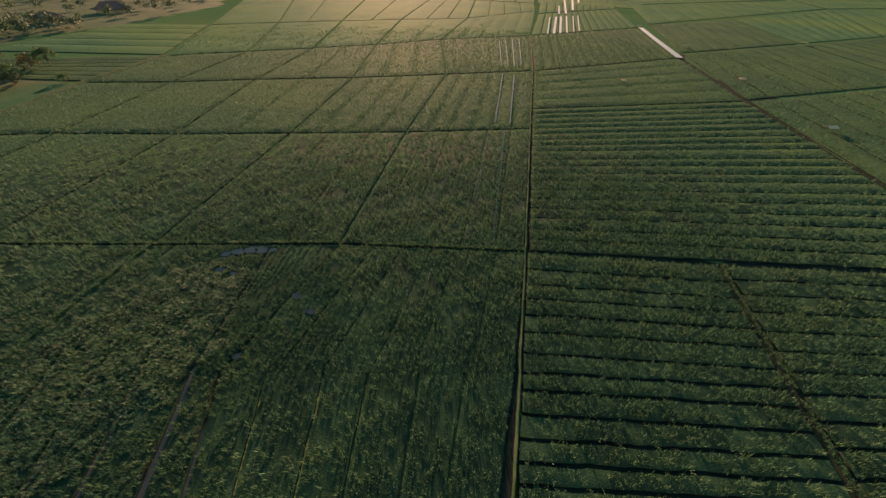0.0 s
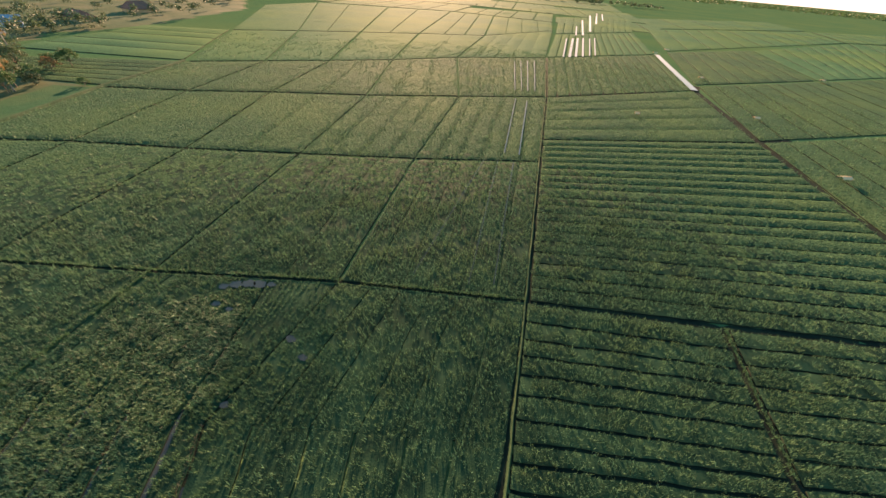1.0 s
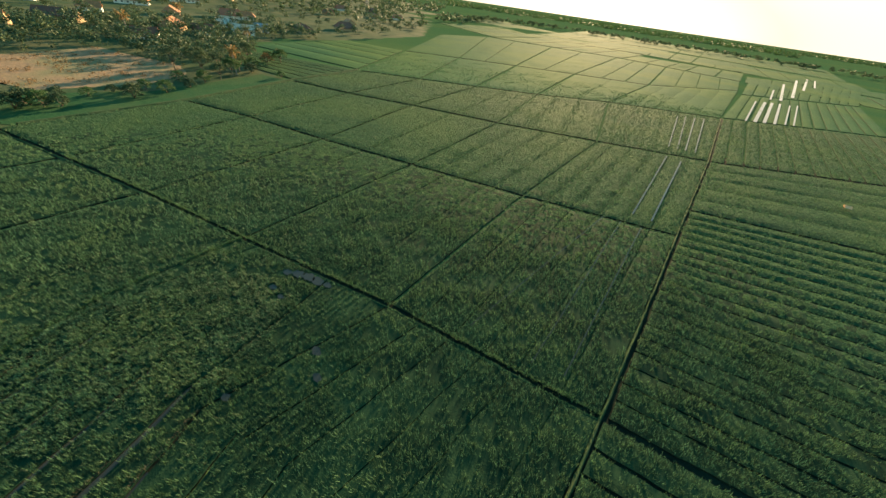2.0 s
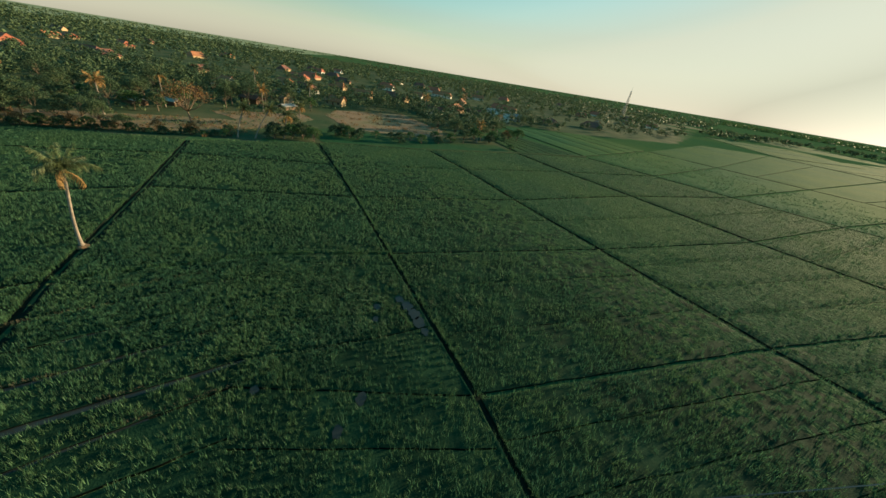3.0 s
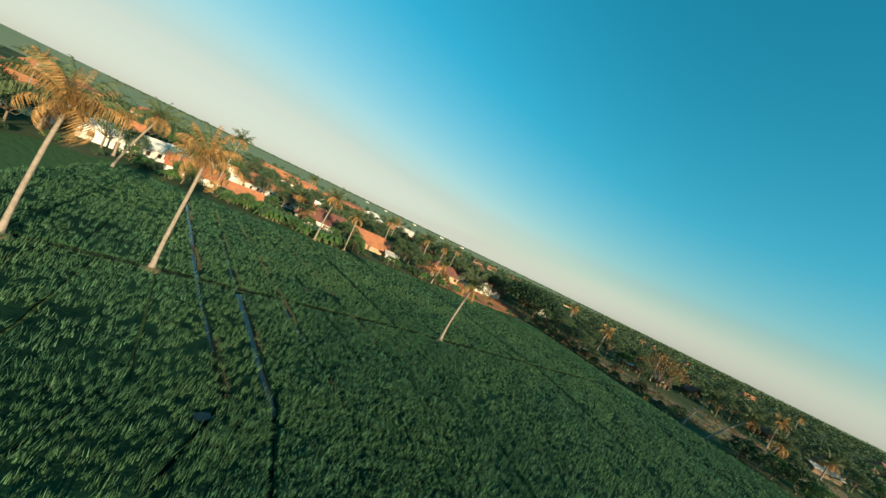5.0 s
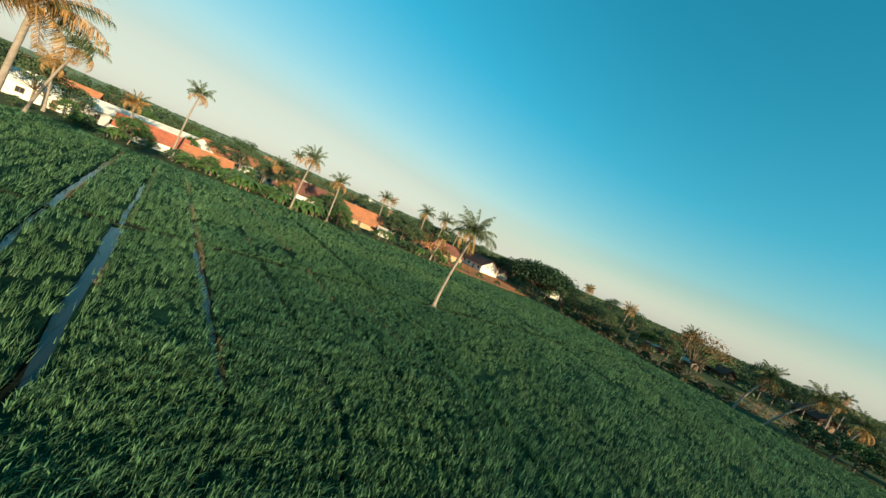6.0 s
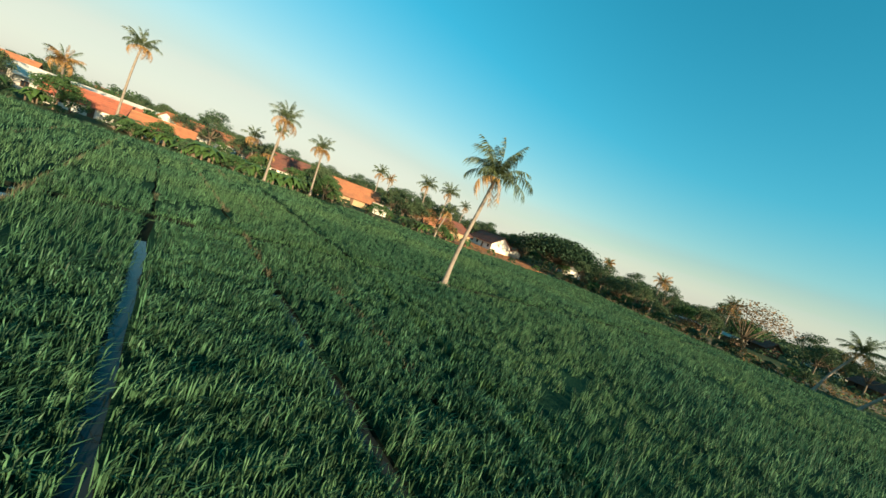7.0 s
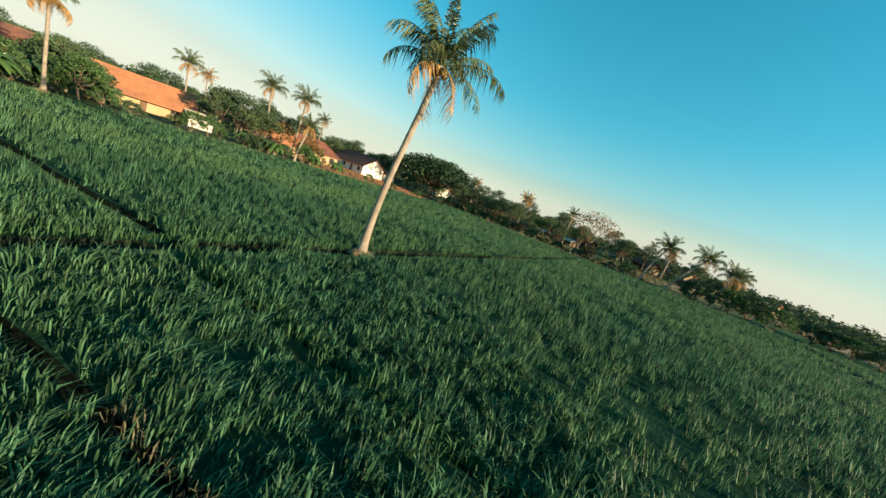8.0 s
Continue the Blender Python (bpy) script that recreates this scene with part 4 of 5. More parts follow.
ban = [banana(-12.0, -99.0, 1.3, 1), banana(-17.0, -97.5, 1.3, 2)]
pr = random.Random(5)
for k in range(22):
    x = -8 - 29 * k / 22 + pr.uniform(-1, 1)
    copy_thing(ban[k % 2], Matrix.Translation((x, -98.5 + pr.uniform(-5.5, 2.0) - (1.5 if x > -15 else 0), GZ)) @ pose(0, 0, 0, 0, 0, pr.uniform(0, 360)) @ Matrix.Scale(pr.uniform(0.8, 1.25), 4))
for x, y in ((-60, -106), (-64, -104.5), (-73, -106), (-77, -105), (-42, -107), (10, -97), (4, -96)):
    copy_thing(ban[0], Matrix.Translation((x, y, GZ)) @ pose(0, 0, 0, 0, 0, pr.uniform(0, 360)))

for k in range(26):                                           # hedge along the paddies' west edge
    q = k / 25
    x = -122 + 8 * q + pr.uniform(-1.5, 0.8)
    y = -58 - 44 * q + pr.uniform(-0.8, 0.8)
    plant((4, 5, 5, 4, 6)[k % 5], x, y, pr.uniform(0.28, 0.55), k * 83.0)
# Hedge of bushes and trees along the fields' west and south edges
UNDER_R = random.Random(17)
for k in range(46):                                           # bushes between the banana plants and along the south edge
    x = 12 - 128 * k / 46 + UNDER_R.uniform(-1.2, 1.2)
    y = np.interp(x, [-116, -95, -66, -31, -4, 12], [-105, -106, -103, -97, -94, -94]) - UNDER_R.uniform(0.5, 4.5)
    if not -112 < x < -74:
        plant((4, 5, 5, 4, 1)[k % 5], x, y, UNDER_R.uniform(0.45, 0.85), k * 61.0)
for x, y, kind, s in ((-118.5, -86, 0, .75), (-120.5, -91, 2, .7), (-119, -96, 3, .8), (-121, -101, 2, .8), (-117, -105, 0, .8), (-124, -107, 3, .9), (-119, -81, 3, .55), (-126, -98, 0, .8), (-128, -92, 2, .7)):
    plant(kind, x, y, s, (x * 53) % 360)
# bushes by the leaning palms
for x, y, kind, s in ((-127, -45, 5, 1.2), (-141, -27, 5, 1.2), (-140, -22, 4, 1.1), (-143, -24, 5, 1.4), (-138.5, -19, 5, 1.0), (-129, -40, 4, 1.2), (-131, -37, 5, 1.5), (-128, -33, 4, 1.1), (-133, -46, 5, 1.3), (-136, -41, 3, 0.8), (-127, -58, 5, .8), (-121, -66, 5, .7),
                      (-119, -72, 5, .6), (-118, -79, 4, .6), (-117.5, -84, 5, .8), (-117, -88, 4, .7), (-116, -93, 5, .9), (-115, -97, 4, .8), (-113, -101, 5, .7), (-109, -105, 5, .7)):
    plant(kind, x, y, s, (x * 37) % 360)
# bushes round the fallow field
for x, y, kind, s in ((-141, -3, 5, 1.2), (-143, 6, 4, 1.0), (-146, -12, 4, .7), (-150, -18, 5, .8), (-149, -6, 5, .7), (-148, 2, 4, .8), (-147, 14, 5, .8), (-151, 20, 4, 1.0),
                      (-155, 27, 3, .7), (-158, 33, 1, .9), (-164, 38, 3, .9), (-156, 14, 4, .9), (-165, 25, 0, .9), (-170, 33, 3, .9), (-172, 18, 2, .8), (-176, 28, 0, .9),
                      (-162, 42, 5, 1.1), (-170, 46, 4, 1.2), (-150, 48, 4, .7), (-175, 62, 1, .9), (-172, 54, 6, .8), (-181, 50, 0, .9), (-178, 58, 4, 1.2)):
    plant(kind, x, y, s, (x * 37) % 360)
# bushes before the southern houses
for x, y, kind, s in ((-100, -104.5, 4, .5), (-92, -105, 5, .5), (-85, -104.5, 4, .5), (-43, -108, 4, .7), (-41, -104, 5, 1.3), (-39, -108, 3, .8), (-37, -103, 5, 1.0), (-34, -101, 4, 1.0),
                      (-60, -111, 2, .9), (-63, -108, 3, .9), (-57, -113, 0, .9), (-66, -108, 6, 1.0), (-72, -108, 6, .8), (-74, -110, 4, .9), (-62, -104, 5, .8)):
    plant(kind, x, y, s, (x * 37) % 360)
# bushes at the south-east corner
for x, y, kind, s in ((-22, -99, 5, .6), (-27, -97, 5, .6), (3, -97, 5, .4), (8, -93, 4, .35), (13, -89, 5, .45), (17, -84, 4, .5), (20, -78, 5, .6), (2, -90, 5, .3),
                      (-2, -92, 4, .3), (18, -99, 0, 1.0), (25, -95, 2, .9), (27, -85, 3, 1.0), (30, -78, 0, 1.0), (24, -72, 1, 1.0)):
    plant(kind, x, y, s, (x * 37) % 360)


# ---- yards and bare land ----
def land(name, outline, mat, z, label, category, step=2.5, seed=0):
    """A flat patch of land with a softly ragged edge."""
    pts = []
    for (x0, y0), (x1, y1) in zip(outline, outline[1:] + outline[:1]):
        n = max(1, int(math.hypot(x1 - x0, y1 - y0) / step))
        pts += [(x0 + (x1 - x0) * k / n, y0 + (y1 - y0) * k / n) for k in range(n)]
    r = random.Random(seed)
    bm = bmesh.new()
    top = [bm.verts.new((x + r.uniform(-0.7, 0.7), y + r.uniform(-0.7, 0.7), z)) for x, y in pts]
    low = [bm.verts.new((v.co.x, v.co.y, GZ - 0.1)) for v in top]
    bm.faces.new(top)
    for k in range(len(top)):
        bm.faces.new((top[k], low[k], low[(k + 1) % len(top)], top[(k + 1) % len(top)]))
    bmesh.ops.triangulate(bm, faces=bm.faces[:1])
    return tagged(new(name, bm_mesh(name, bm, mat)), label, category, kind="structure")


land("dirt_yard", [(-73, -108), (-79, -104), (-92, -105), (-108, -109), (-114, -118), (-113, -142), (-100, -148), (-84, -141), (-72, -126)], M_DIRT, GZ + 0.06, "bare orange dirt yard beside the houses", "yard")
land("bare_strip", [(-122, -76), (-118, -92), (-116, -104), (-111, -110), (-116, -140), (-132, -116), (-143, -88), (-150, -62), (-163, -76), (-182, -46), (-170, -38), (-150, -47), (-133, -58)], M_BARE, GZ + 0.05, "strip of dry bare brown land by the paddies", "field")
land("bare_field", [(-158, -22), (-156, 4), (-166, 20), (-180, 22), (-224, 6), (-206, -32), (-185, -35)], M_BARE, GZ + 0.06, "fallow dry grey-brown field", "field")
land("grass_field", [(-128, -29), (-134, 7), (-146, 48), (-158, 44), (-152, 22), (-146, 4), (-152, -14), (-154, -30), (-148, -36), (-136, -34)], M_GRASS, GZ + 0.075, "dark green grass field", "field")


def weeds(name, poly, n, size, radius, mat, seed, label):
    """Low weeds and dry tufts spread over a piece of land, as one mass."""
    r = np.random.default_rng(seed)
    q = np.array(poly, float)
    p = np.stack([r.uniform(q[:, 0].min(), q[:, 0].max(), n), r.uniform(q[:, 1].min(), q[:, 1].max(), n)], 1)
    p = p[inside(p[:, 0], p[:, 1], poly) & (fbm(p[:, 0], p[:, 1], 0.35, seed) > -0.15)]
    v, f = leaf_cloud(np.stack([p[:, 0], p[:, 1], GZ + r.uniform(0.05, 0.45, len(p))], 1), 11, size, radius, seed, 0.6)
    return tagged(new(name, mesh_from(name, v, f, mat)), label, "weeds", kind="stuff")


STRIP = [(-120, -58), (-118, -92), (-116, -104), (-111, -110), (-116, -140), (-132, -116), (-143, -88), (-150, -62), (-163, -76), (-182, -46), (-170, -38), (-150, -47), (-133, -52)]
weeds("dry_weeds", [(-78, -108), (-106, -112), (-112, -120), (-110, -138), (-90, -138), (-76, -122)], 260, 0.16, 0.7, M_LEAF_DRY, 6, "sparse dry tufts on the orange dirt yard")
weeds("weeds", STRIP, 1500, 0.22, 0.8, M_LEAF, 3, "low green weeds on the bare strip of land")
weeds("dry_weeds", STRIP, 1500, 0.20, 0.8, M_LEAF_DRY, 4, "low dry brown weeds on the bare strip of land")
weeds("weeds", [(-158, -22), (-156, 4), (-166, 20), (-180, 22), (-224, 6), (-206, -32), (-185, -35)], 700, 0.22, 0.9, M_LEAF_DRY, 5, "low dry weeds in the fallow field")


# ---- houses ----
def gable_roof(bm, lx, ly, eave, ridge, over=0.6, thick=0.14, hip=0.0):
    """A pitched roof shell, ridge along x; hip pulls the ridge's ends in."""
    hx, hy = lx / 2 + over, ly / 2 + over
    drop = (ridge - eave) / (ly / 2) * over
    for dz, flip in ((0.0, False), (-thick, True)):
        e = eave - drop + dz
        a = [bm.verts.new(p) for p in ((-hx, -hy, e), (hx, -hy, e), (hx - hip, 0, ridge + dz), (-hx + hip, 0, ridge + dz), (hx, hy, e), (-hx, hy, e))]
        fs = [(a[0], a[1], a[2], a[3]), (a[3], a[2], a[4], a[5])]
        if hip:
            fs += [(a[1], a[4], a[2]), (a[5], a[0], a[3])]
        for f in fs:
            bm.faces.new(f[::-1] if flip else f)
        if not flip:
            rim = a
        else:
            loop = [0, 1, 4, 5] if hip else [0, 1, 2, 4, 5, 3]
            for i, j in zip(loop, loop[1:] + loop[:1]):
                bm.faces.new((rim[i], a[i], a[j], rim[j]))
    return bm


def house(x, y, turn, lx, ly, eave, ridge, roof=None, wall=None, hip=0.0, label="", detail=2, porch=False, over=0.6, name="house"):
    """A village house: walls with gables, pitched roof with ridge caps, doors and windows with frames."""
    ob = new(name)
    ob.matrix_basis = pose(x, y, GZ, 0, 0, turn)
    bm = bmesh.new()
    hx, hy, t = lx / 2, ly / 2, 0.2
    box(bm, (-hx, -hy, -0.1), (hx, -hy + t, eave))
    box(bm, (-hx, hy - t, -0.1), (hx, hy, eave))
    for sx in (-1, 1):                                        # gable ends
        x0, x1 = (sx * hx, sx * (hx - t))
        prof = [(-hy, -0.1), (hy, -0.1), (hy, eave), (0, eave if hip else ridge - 0.16), (-hy, eave)]
        ra = [bm.verts.new((x0, p[0], p[1])) for p in prof]
        rb = [bm.verts.new((x1, p[0], p[1])) for p in prof]
        bm.faces.new(ra)
        bm.faces.new(rb[::-1])
        for k in range(5):
            bm.faces.new((ra[k], rb[k], rb[(k + 1) % 5], ra[(k + 1) % 5]))
    bmesh.ops.recalc_face_normals(bm, faces=bm.faces[:])
    part("wall", bm, wall or M_WALL, ob)
    rf = part("roof", gable_roof(bmesh.new(), lx, ly, eave, ridge, over, 0.14, hip), roof or M_ROOF, ob)
    if detail >= 1:
        bm = bmesh.new()
        tube(bm, [(-hx - over + hip, 0, ridge + 0.02), (hx + over - hip, 0, ridge + 0.02)], [0.13, 0.13], 6)
        if hip:
            drop = (ridge - eave) / hy * over
            for sx in (-1, 1):
                for sy in (-1, 1):
                    tube(bm, [(sx * (hx + over - hip), 0, ridge + 0.02), (sx * (hx + over), sy * (hy + over), eave - drop + 0.02)], [0.11, 0.11], 5)
        part("ridge_cap", bm, roof or M_ROOF, rf)
    if detail >= 2:
        drop = (ridge - eave) / hy * over                      # tile courses as raised battens on both slopes
        bm = bmesh.new()
        run = hy + over
        n = int(run / 0.55)
        for sy in (-1, 1):
            for k in range(1, n):
                q = k / n
                z = ridge + (eave - drop - ridge) * q
                xx = hx + over - hip * (1 - q) - 0.05
                yy = sy * run * q
                box(bm, (-xx, yy - 0.06, z + 0.005), (xx, yy + 0.06, z + 0.05))
        part("tile_course", bm, roof or M_ROOF, rf)
        for sy in (-1, 1):
            nwin = max(2, int(lx / 3.2))
            for k in range(nwin):
                cx = -hx + lx * (k + 0.5) / nwin
                yy = sy * (hy + 0.01)
                if k == nwin // 2:
                    d = part("door", boxes(((cx - 0.45, yy - 0.05, 0), (cx + 0.45, yy + 0.05, 2.05))), M_DOOR, ob)
                    part("handle", boxes(((cx + 0.32, yy - 0.08, 1.0), (cx + 0.38, yy + 0.08, 1.1))), M_STEEL, d)
                else:
                    w = part("window", boxes(((cx - 0.6, yy - 0.04, 0.95), (cx + 0.6, yy + 0.04, 1.05)), ((cx - 0.6, yy - 0.04, 2.0), (cx + 0.6, yy + 0.04, 2.1)),
                                             ((cx - 0.6, yy - 0.04, 1.05), (cx - 0.5, yy + 0.04, 2.0)), ((cx + 0.5, yy - 0.04, 1.05), (cx + 0.6, yy + 0.04, 2.0)), ((cx - 0.04, yy - 0.04, 1.05), (cx + 0.04, yy + 0.04, 2.0))), M_DOOR, ob)
                    part("pane", boxes(((cx - 0.5, yy - 0.02, 1.05), (cx + 0.5, yy + 0.02, 2.0))), M_PANE, w)
    if porch:
        bm = bmesh.new()
        for k in range(5):
            px = -hx + 0.3 + (lx - 0.6) * k / 4
            box(bm, (px - 0.09, hy + 2.0, -0.1), (px + 0.09, hy + 2.18, 2.2))
            part("post", bm, wall or M_WALL, ob)
            bm = bmesh.new()
        bm.free()
        v = [(-hx - 0.4, hy, eave - 0.15), (hx + 0.4, hy, eave - 0.15), (hx + 0.4, hy + 2.6, 2.15), (-hx - 0.4, hy + 2.6, 2.15)]
        bm = bmesh.new()
        a = [bm.verts.new(p) for p in v]
        b = [bm.verts.new((p[0], p[1], p[2] - 0.12)) for p in v]
        bm.faces.new(a[::-1])
        bm.faces.new(b)
        for k in range(4):
            bm.faces.new((a[k], a[(k + 1) % 4], b[(k + 1) % 4], b[k]))
        part("porch_roof", bm, roof or M_ROOF, ob)
    tagged(ob, label or "white-walled village house with an orange clay-tile roof", "house", "village houses")
    return ob


house(-100.5, -138.5, 100, 15, 9, 3.0, 5.9, M_ROOF_DARK, M_WALL, label="long white house with a dark red tile roof")
house(-109.0, -136.5, 100, 6.5, 5.5, 2.3, 3.6, M_ROOF, M_WALL, label="small white annex with an orange tile roof")
house(-79.5, -128.5, 175, 13, 10, 2.8, 5.3, M_ROOF_DARK, M_WALL2, hip=3.5, porch=False, label="low house with a dark red hipped tile roof and lit front")
house(-72.5, -123.0, 175, 7, 6, 2.4, 4.0, M_ROOF, M_WALL2, label="small ochre house with an orange tile roof")
# darker ochre on a paler wall: the verandah's shade is put into the colour
house(-47.0, -121.5, 178, 12.5, 9, 2.6, 5.4, M_ROOF, M_WALL2, over=1.1, label="ochre-walled house with painted-in wall shade and steep bright orange tile roof")
house(-54.6, -116.0, 178, 3.6, 4.5, 1.9, 2.6, M_METAL_ROOF, M_WALL, detail=1, label="white lean-to shed with a pale sheet roof")
house(-29.0, -121.0, 183, 15, 10, 2.8, 6.0, M_ROOF_DARK, M_WALL, label="house with a wide brown tile roof behind banana plants")
house(-20.0, -138.0, 178, 10, 7, 3.0, 5.2, M_ROOF, M_WALL, label="white house with an orange tile roof among trees")
house(-8.5, -107.0, 200, 9, 7, 2.0, 4.0, M_ROOF, M_WALL, label="low house with a broad bright orange tile roof")
house(4.0, -109.5, 205, 12, 6.5, 2.3, 4.5, M_ROOF_RED, M_WALL, label="house with a red-brown tile roof and white wall")
house(14.0, -128.0, 250, 36, 9, 3.2, 5.0, M_WALL, M_WALL, label="long white hall with a whitewashed roof")
house(22.0, -107.0, 205, 9, 8, 3.2, 5.2, M_WALL, M_WALL, label="white house with a pale roof")
house(-2.0, -142.0, 245, 22, 9, 3.4, 6.0, M_ROOF, M_WALL)
house(34.0, -128.0, 200, 14, 9, 3.2, 6.2, M_ROOF, M_WALL)
house(48.0, -118.0, 210, 14, 9, 3.2, 6.2, M_ROOF, M_WALL2)
house(36.0, -104.0, 210, 11, 8, 3.0, 5.4, M_ROOF_DARK, M_WALL)

WEST = [(-270, -57, M_ROOF_DARK, M_WALL, 15, 10), (-284, -20, M_ROOF, M_WALL2, 15, 9), (-302, 8, M_ROOF_DARK, M_WALL2, 18, 9), (-412, 68, M_ROOF, M_WALL, 22, 9), (-455, 120, M_ROOF, M_WALL, 24, 9), (-400, 7, M_ROOF, M_WALL, 11, 8),
        (-227, -34, M_ROOF, M_WALL2, 10, 7), (-273, 103, M_BLUE, M_BLUE, 8, 6), (-262, 86, M_METAL_ROOF, M_WALL, 12, 7), (-260, 62, M_ROOF_DARK, M_WALL, 10, 7), (-196, -70, M_ROOF_DARK, M_DOOR, 9, 5), (-186, -92, M_ROOF_DARK, M_DOOR, 8, 5),
        (-295, -75, M_ROOF, M_WALL, 13, 8), (-244, 30, M_ROOF_DARK, M_WALL, 10, 7), (-290, 88, M_METAL_ROOF, M_WALL, 11, 7), (-336, 123, M_ROOF, M_WALL, 12, 8), (-150, -150, M_ROOF, M_WALL, 11, 8),
        (-212, -60, M_ROOF, M_WALL2, 9, 7)]
SHEDS = [(-160, -99.6, 8, 4), (-166.5, -90.7, 7, 4), (-190, -53, 8, 4)]
for k, (hx_, hy_, lx_, ly_) in enumerate(SHEDS):
    house(hx_, hy_, (58, 66, 150, 70, 62)[k % 5], lx_, ly_, 1.8, 2.3 + 0.1 * (k % 3), M_METAL_ROOF, M_DOOR, detail=1, over=0.4, name="shed", label="low shed with a pale sheet roof at the village edge")
WEST += [(-330, -40, M_ROOF, M_WALL2, 13, 8), (-350, 30, M_ROOF, M_WALL, 12, 8), (-250, -100, M_ROOF, M_WALL, 12, 8), (-60, -275, M_WALL, M_WALL, 30, 14), (-46, -292, M_ROOF_DARK, M_WALL, 16, 10),
        (-8, -250, M_ROOF, M_WALL, 34, 9), (-38, -262, M_ROOF, M_WALL, 26, 9), (18, -300, M_ROOF, M_WALL2, 30, 10), (-105, -330, M_METAL_ROOF, M_WALL, 12, 8), (-28, -160, M_WALL, M_WALL, 9, 6)]
for k, (hx_, hy_, rf_, wl_, lx_, ly_) in enumerate(WEST):
    house(hx_, hy_, (62, 70, 58, 66, 75)[k % 5] if k < 22 else 160 + 9 * (k % 4), lx_, ly_, 2.4 + 0.08 * ly_, 3.0 + 0.34 * ly_, rf_, wl_, detail=2, hip=2.5 if k % 3 == 0 and ly_ > 7 else 0.0,
          label={"clay_tile": "village house with an orange tile roof among trees", "dark_clay_tile": "village house with a dark red tile roof among trees", "zinc_sheet": "pale village house with a grey sheet roof",
                 "blue_paint": "village shed with bright blue sheet roof", "white_plaster": "white village hall with a pale roof"}[rf_.name])


# white halls far out on the southern plain
for k, (hx_, hy_) in enumerate(((-270, -1740), (-430, -1690), (-590, -1660), (-690, -1590), (-160, -1670))):
    house(hx_, hy_, (10, 25, 170, 5, 150)[k % 5], 15 + 4 * (k % 4), 8, 3.2, 4.8, M_METAL_ROOF, M_WALL, detail=1, name="hall", label="white hall far out on the green plain")


# ---- the wooded village belt ----
BELT = [(-420, 420), (-345, 350), (-290, 285), (-258, 250), (-238, 172), (-246, 103), (-226, 72), (-196, 62), (-178, 20), (-226, 8), (-208, -34), (-186, -46), (-165, -80), (-146, -90), (-134, -118), (-118, -146), (-100, -150), (-84, -146), (-70, -130),
        (-58, -128), (-40, -112), (-24, -106), (-12, -122), (2, -120), (14, -96), (24, -70), (60, -60), (120, -70), (300, -120), (320, -330), (60, -400), (-100, -430), (-250, -557), (-490, -690), (-790, -706), (-1300, -800), (-1700, 500), (-900, 900)]
CLEAR = [(6, -97, 9), (15, -92, 8), (22, -98, 9), (-3, -98, 7), (-97, -138, 13), (-79, -128, 12), (-47, -122, 9), (-31, -119, 8), (-5, -112, 9), (-8, -107, 7), (4, -110, 8), (13, -120, 10), (14, -130, 11), (9, -142, 11), (-2, -142, 10), (-117, -122, 12), (22, -107, 7), (36, -104, 7), (34, -128, 9), (48, -118, 9), (-20, -138, 7)] + [(a, b, 5 + w / 3) for a, b, _, _, w, _ in WEST] + [(a, b, 4.5) for a, b, _, _ in SHEDS]


def scatter(n, box4, seed, gap):
    r = np.random.default_rng(seed)
    p = np.stack([r.uniform(box4[0], box4[1], n), r.uniform(box4[2], box4[3], n)], 1)
    ok = inside(p[:, 0], p[:, 1], BELT)
    for cx, cy, rad in CLEAR:
        ok &= np.hypot(p[:, 0] - cx, p[:, 1] - cy) > rad
    ok &= fbm(p[:, 0], p[:, 1], 0.06, 77) < 0.75
    p = p[ok]
    keep = []
    cells = {}
    for q in p:                                               # no two trunks closer than the gap
        key = (int(q[0] // gap), int(q[1] // gap))
        near = [o for i in (-1, 0, 1) for j in (-1, 0, 1) for o in cells.get((key[0] + i, key[1] + j), ())]
        if all((o[0] - q[0]) ** 2 + (o[1] - q[1]) ** 2 > gap * gap for o in near):
            cells.setdefault(key, []).append(q)
            keep.append(q)
    return np.array(keep)


# sites of the scattered houses
hs = scatter(420, (-620, 160, -560, 420), 21, 27)
hs = hs[np.hypot(hs[:, 0] + 45, hs[:, 1] + 45) > 120]
CLEAR += [(a, b, 7.0) for a, b in hs[:70]]
front = scatter(5200, (-300, 80, -230, 130), 11, 5.2)
dist = np.hypot(front[:, 0] + 45, front[:, 1] + 45)
order = np.argsort(dist)
front = front[order]
for k, (x, y) in enumerate(front[:250]):
    plant((0, 1, 2, 3, 0, 2, 4, 1, 3, 2, 0)[k % 11] if k % 19 else 6, x, y, (0.70 + 0.35 * ((k * 0.618) % 1)) * (0.86 if x > -75 and y < -90 else 1.02), k * 77.0)


def woods(points, n, size, spread, hgt, mat, seed, label):
    """Many far trees as one mass: leaf sprays heaped into uneven crowns, with trunks."""
    r = np.random.default_rng(seed)
    h = hgt * r.uniform(0.6, 1.25, len(points))
    s = spread * r.uniform(0.7, 1.3, len(points))
    cs = []
    for k in range(5):
        a = r.uniform(0, math.tau, len(points))
        q = r.uniform(0, 0.8, len(points)) * (k > 0)
        cs.append(np.stack([points[:, 0] + np.cos(a) * s * q, points[:, 1] + np.sin(a) * s * q, GZ + h * (0.78 - 0.28 * q + 0.1 * r.random(len(points)))], 1))
    v, f = leaf_cloud(np.concatenate(cs), n, size, spread * 0.62, seed, 0.75)
    return tagged(new("woods", mesh_from("woods", v, f, mat)), label, "woods", kind="stuff")


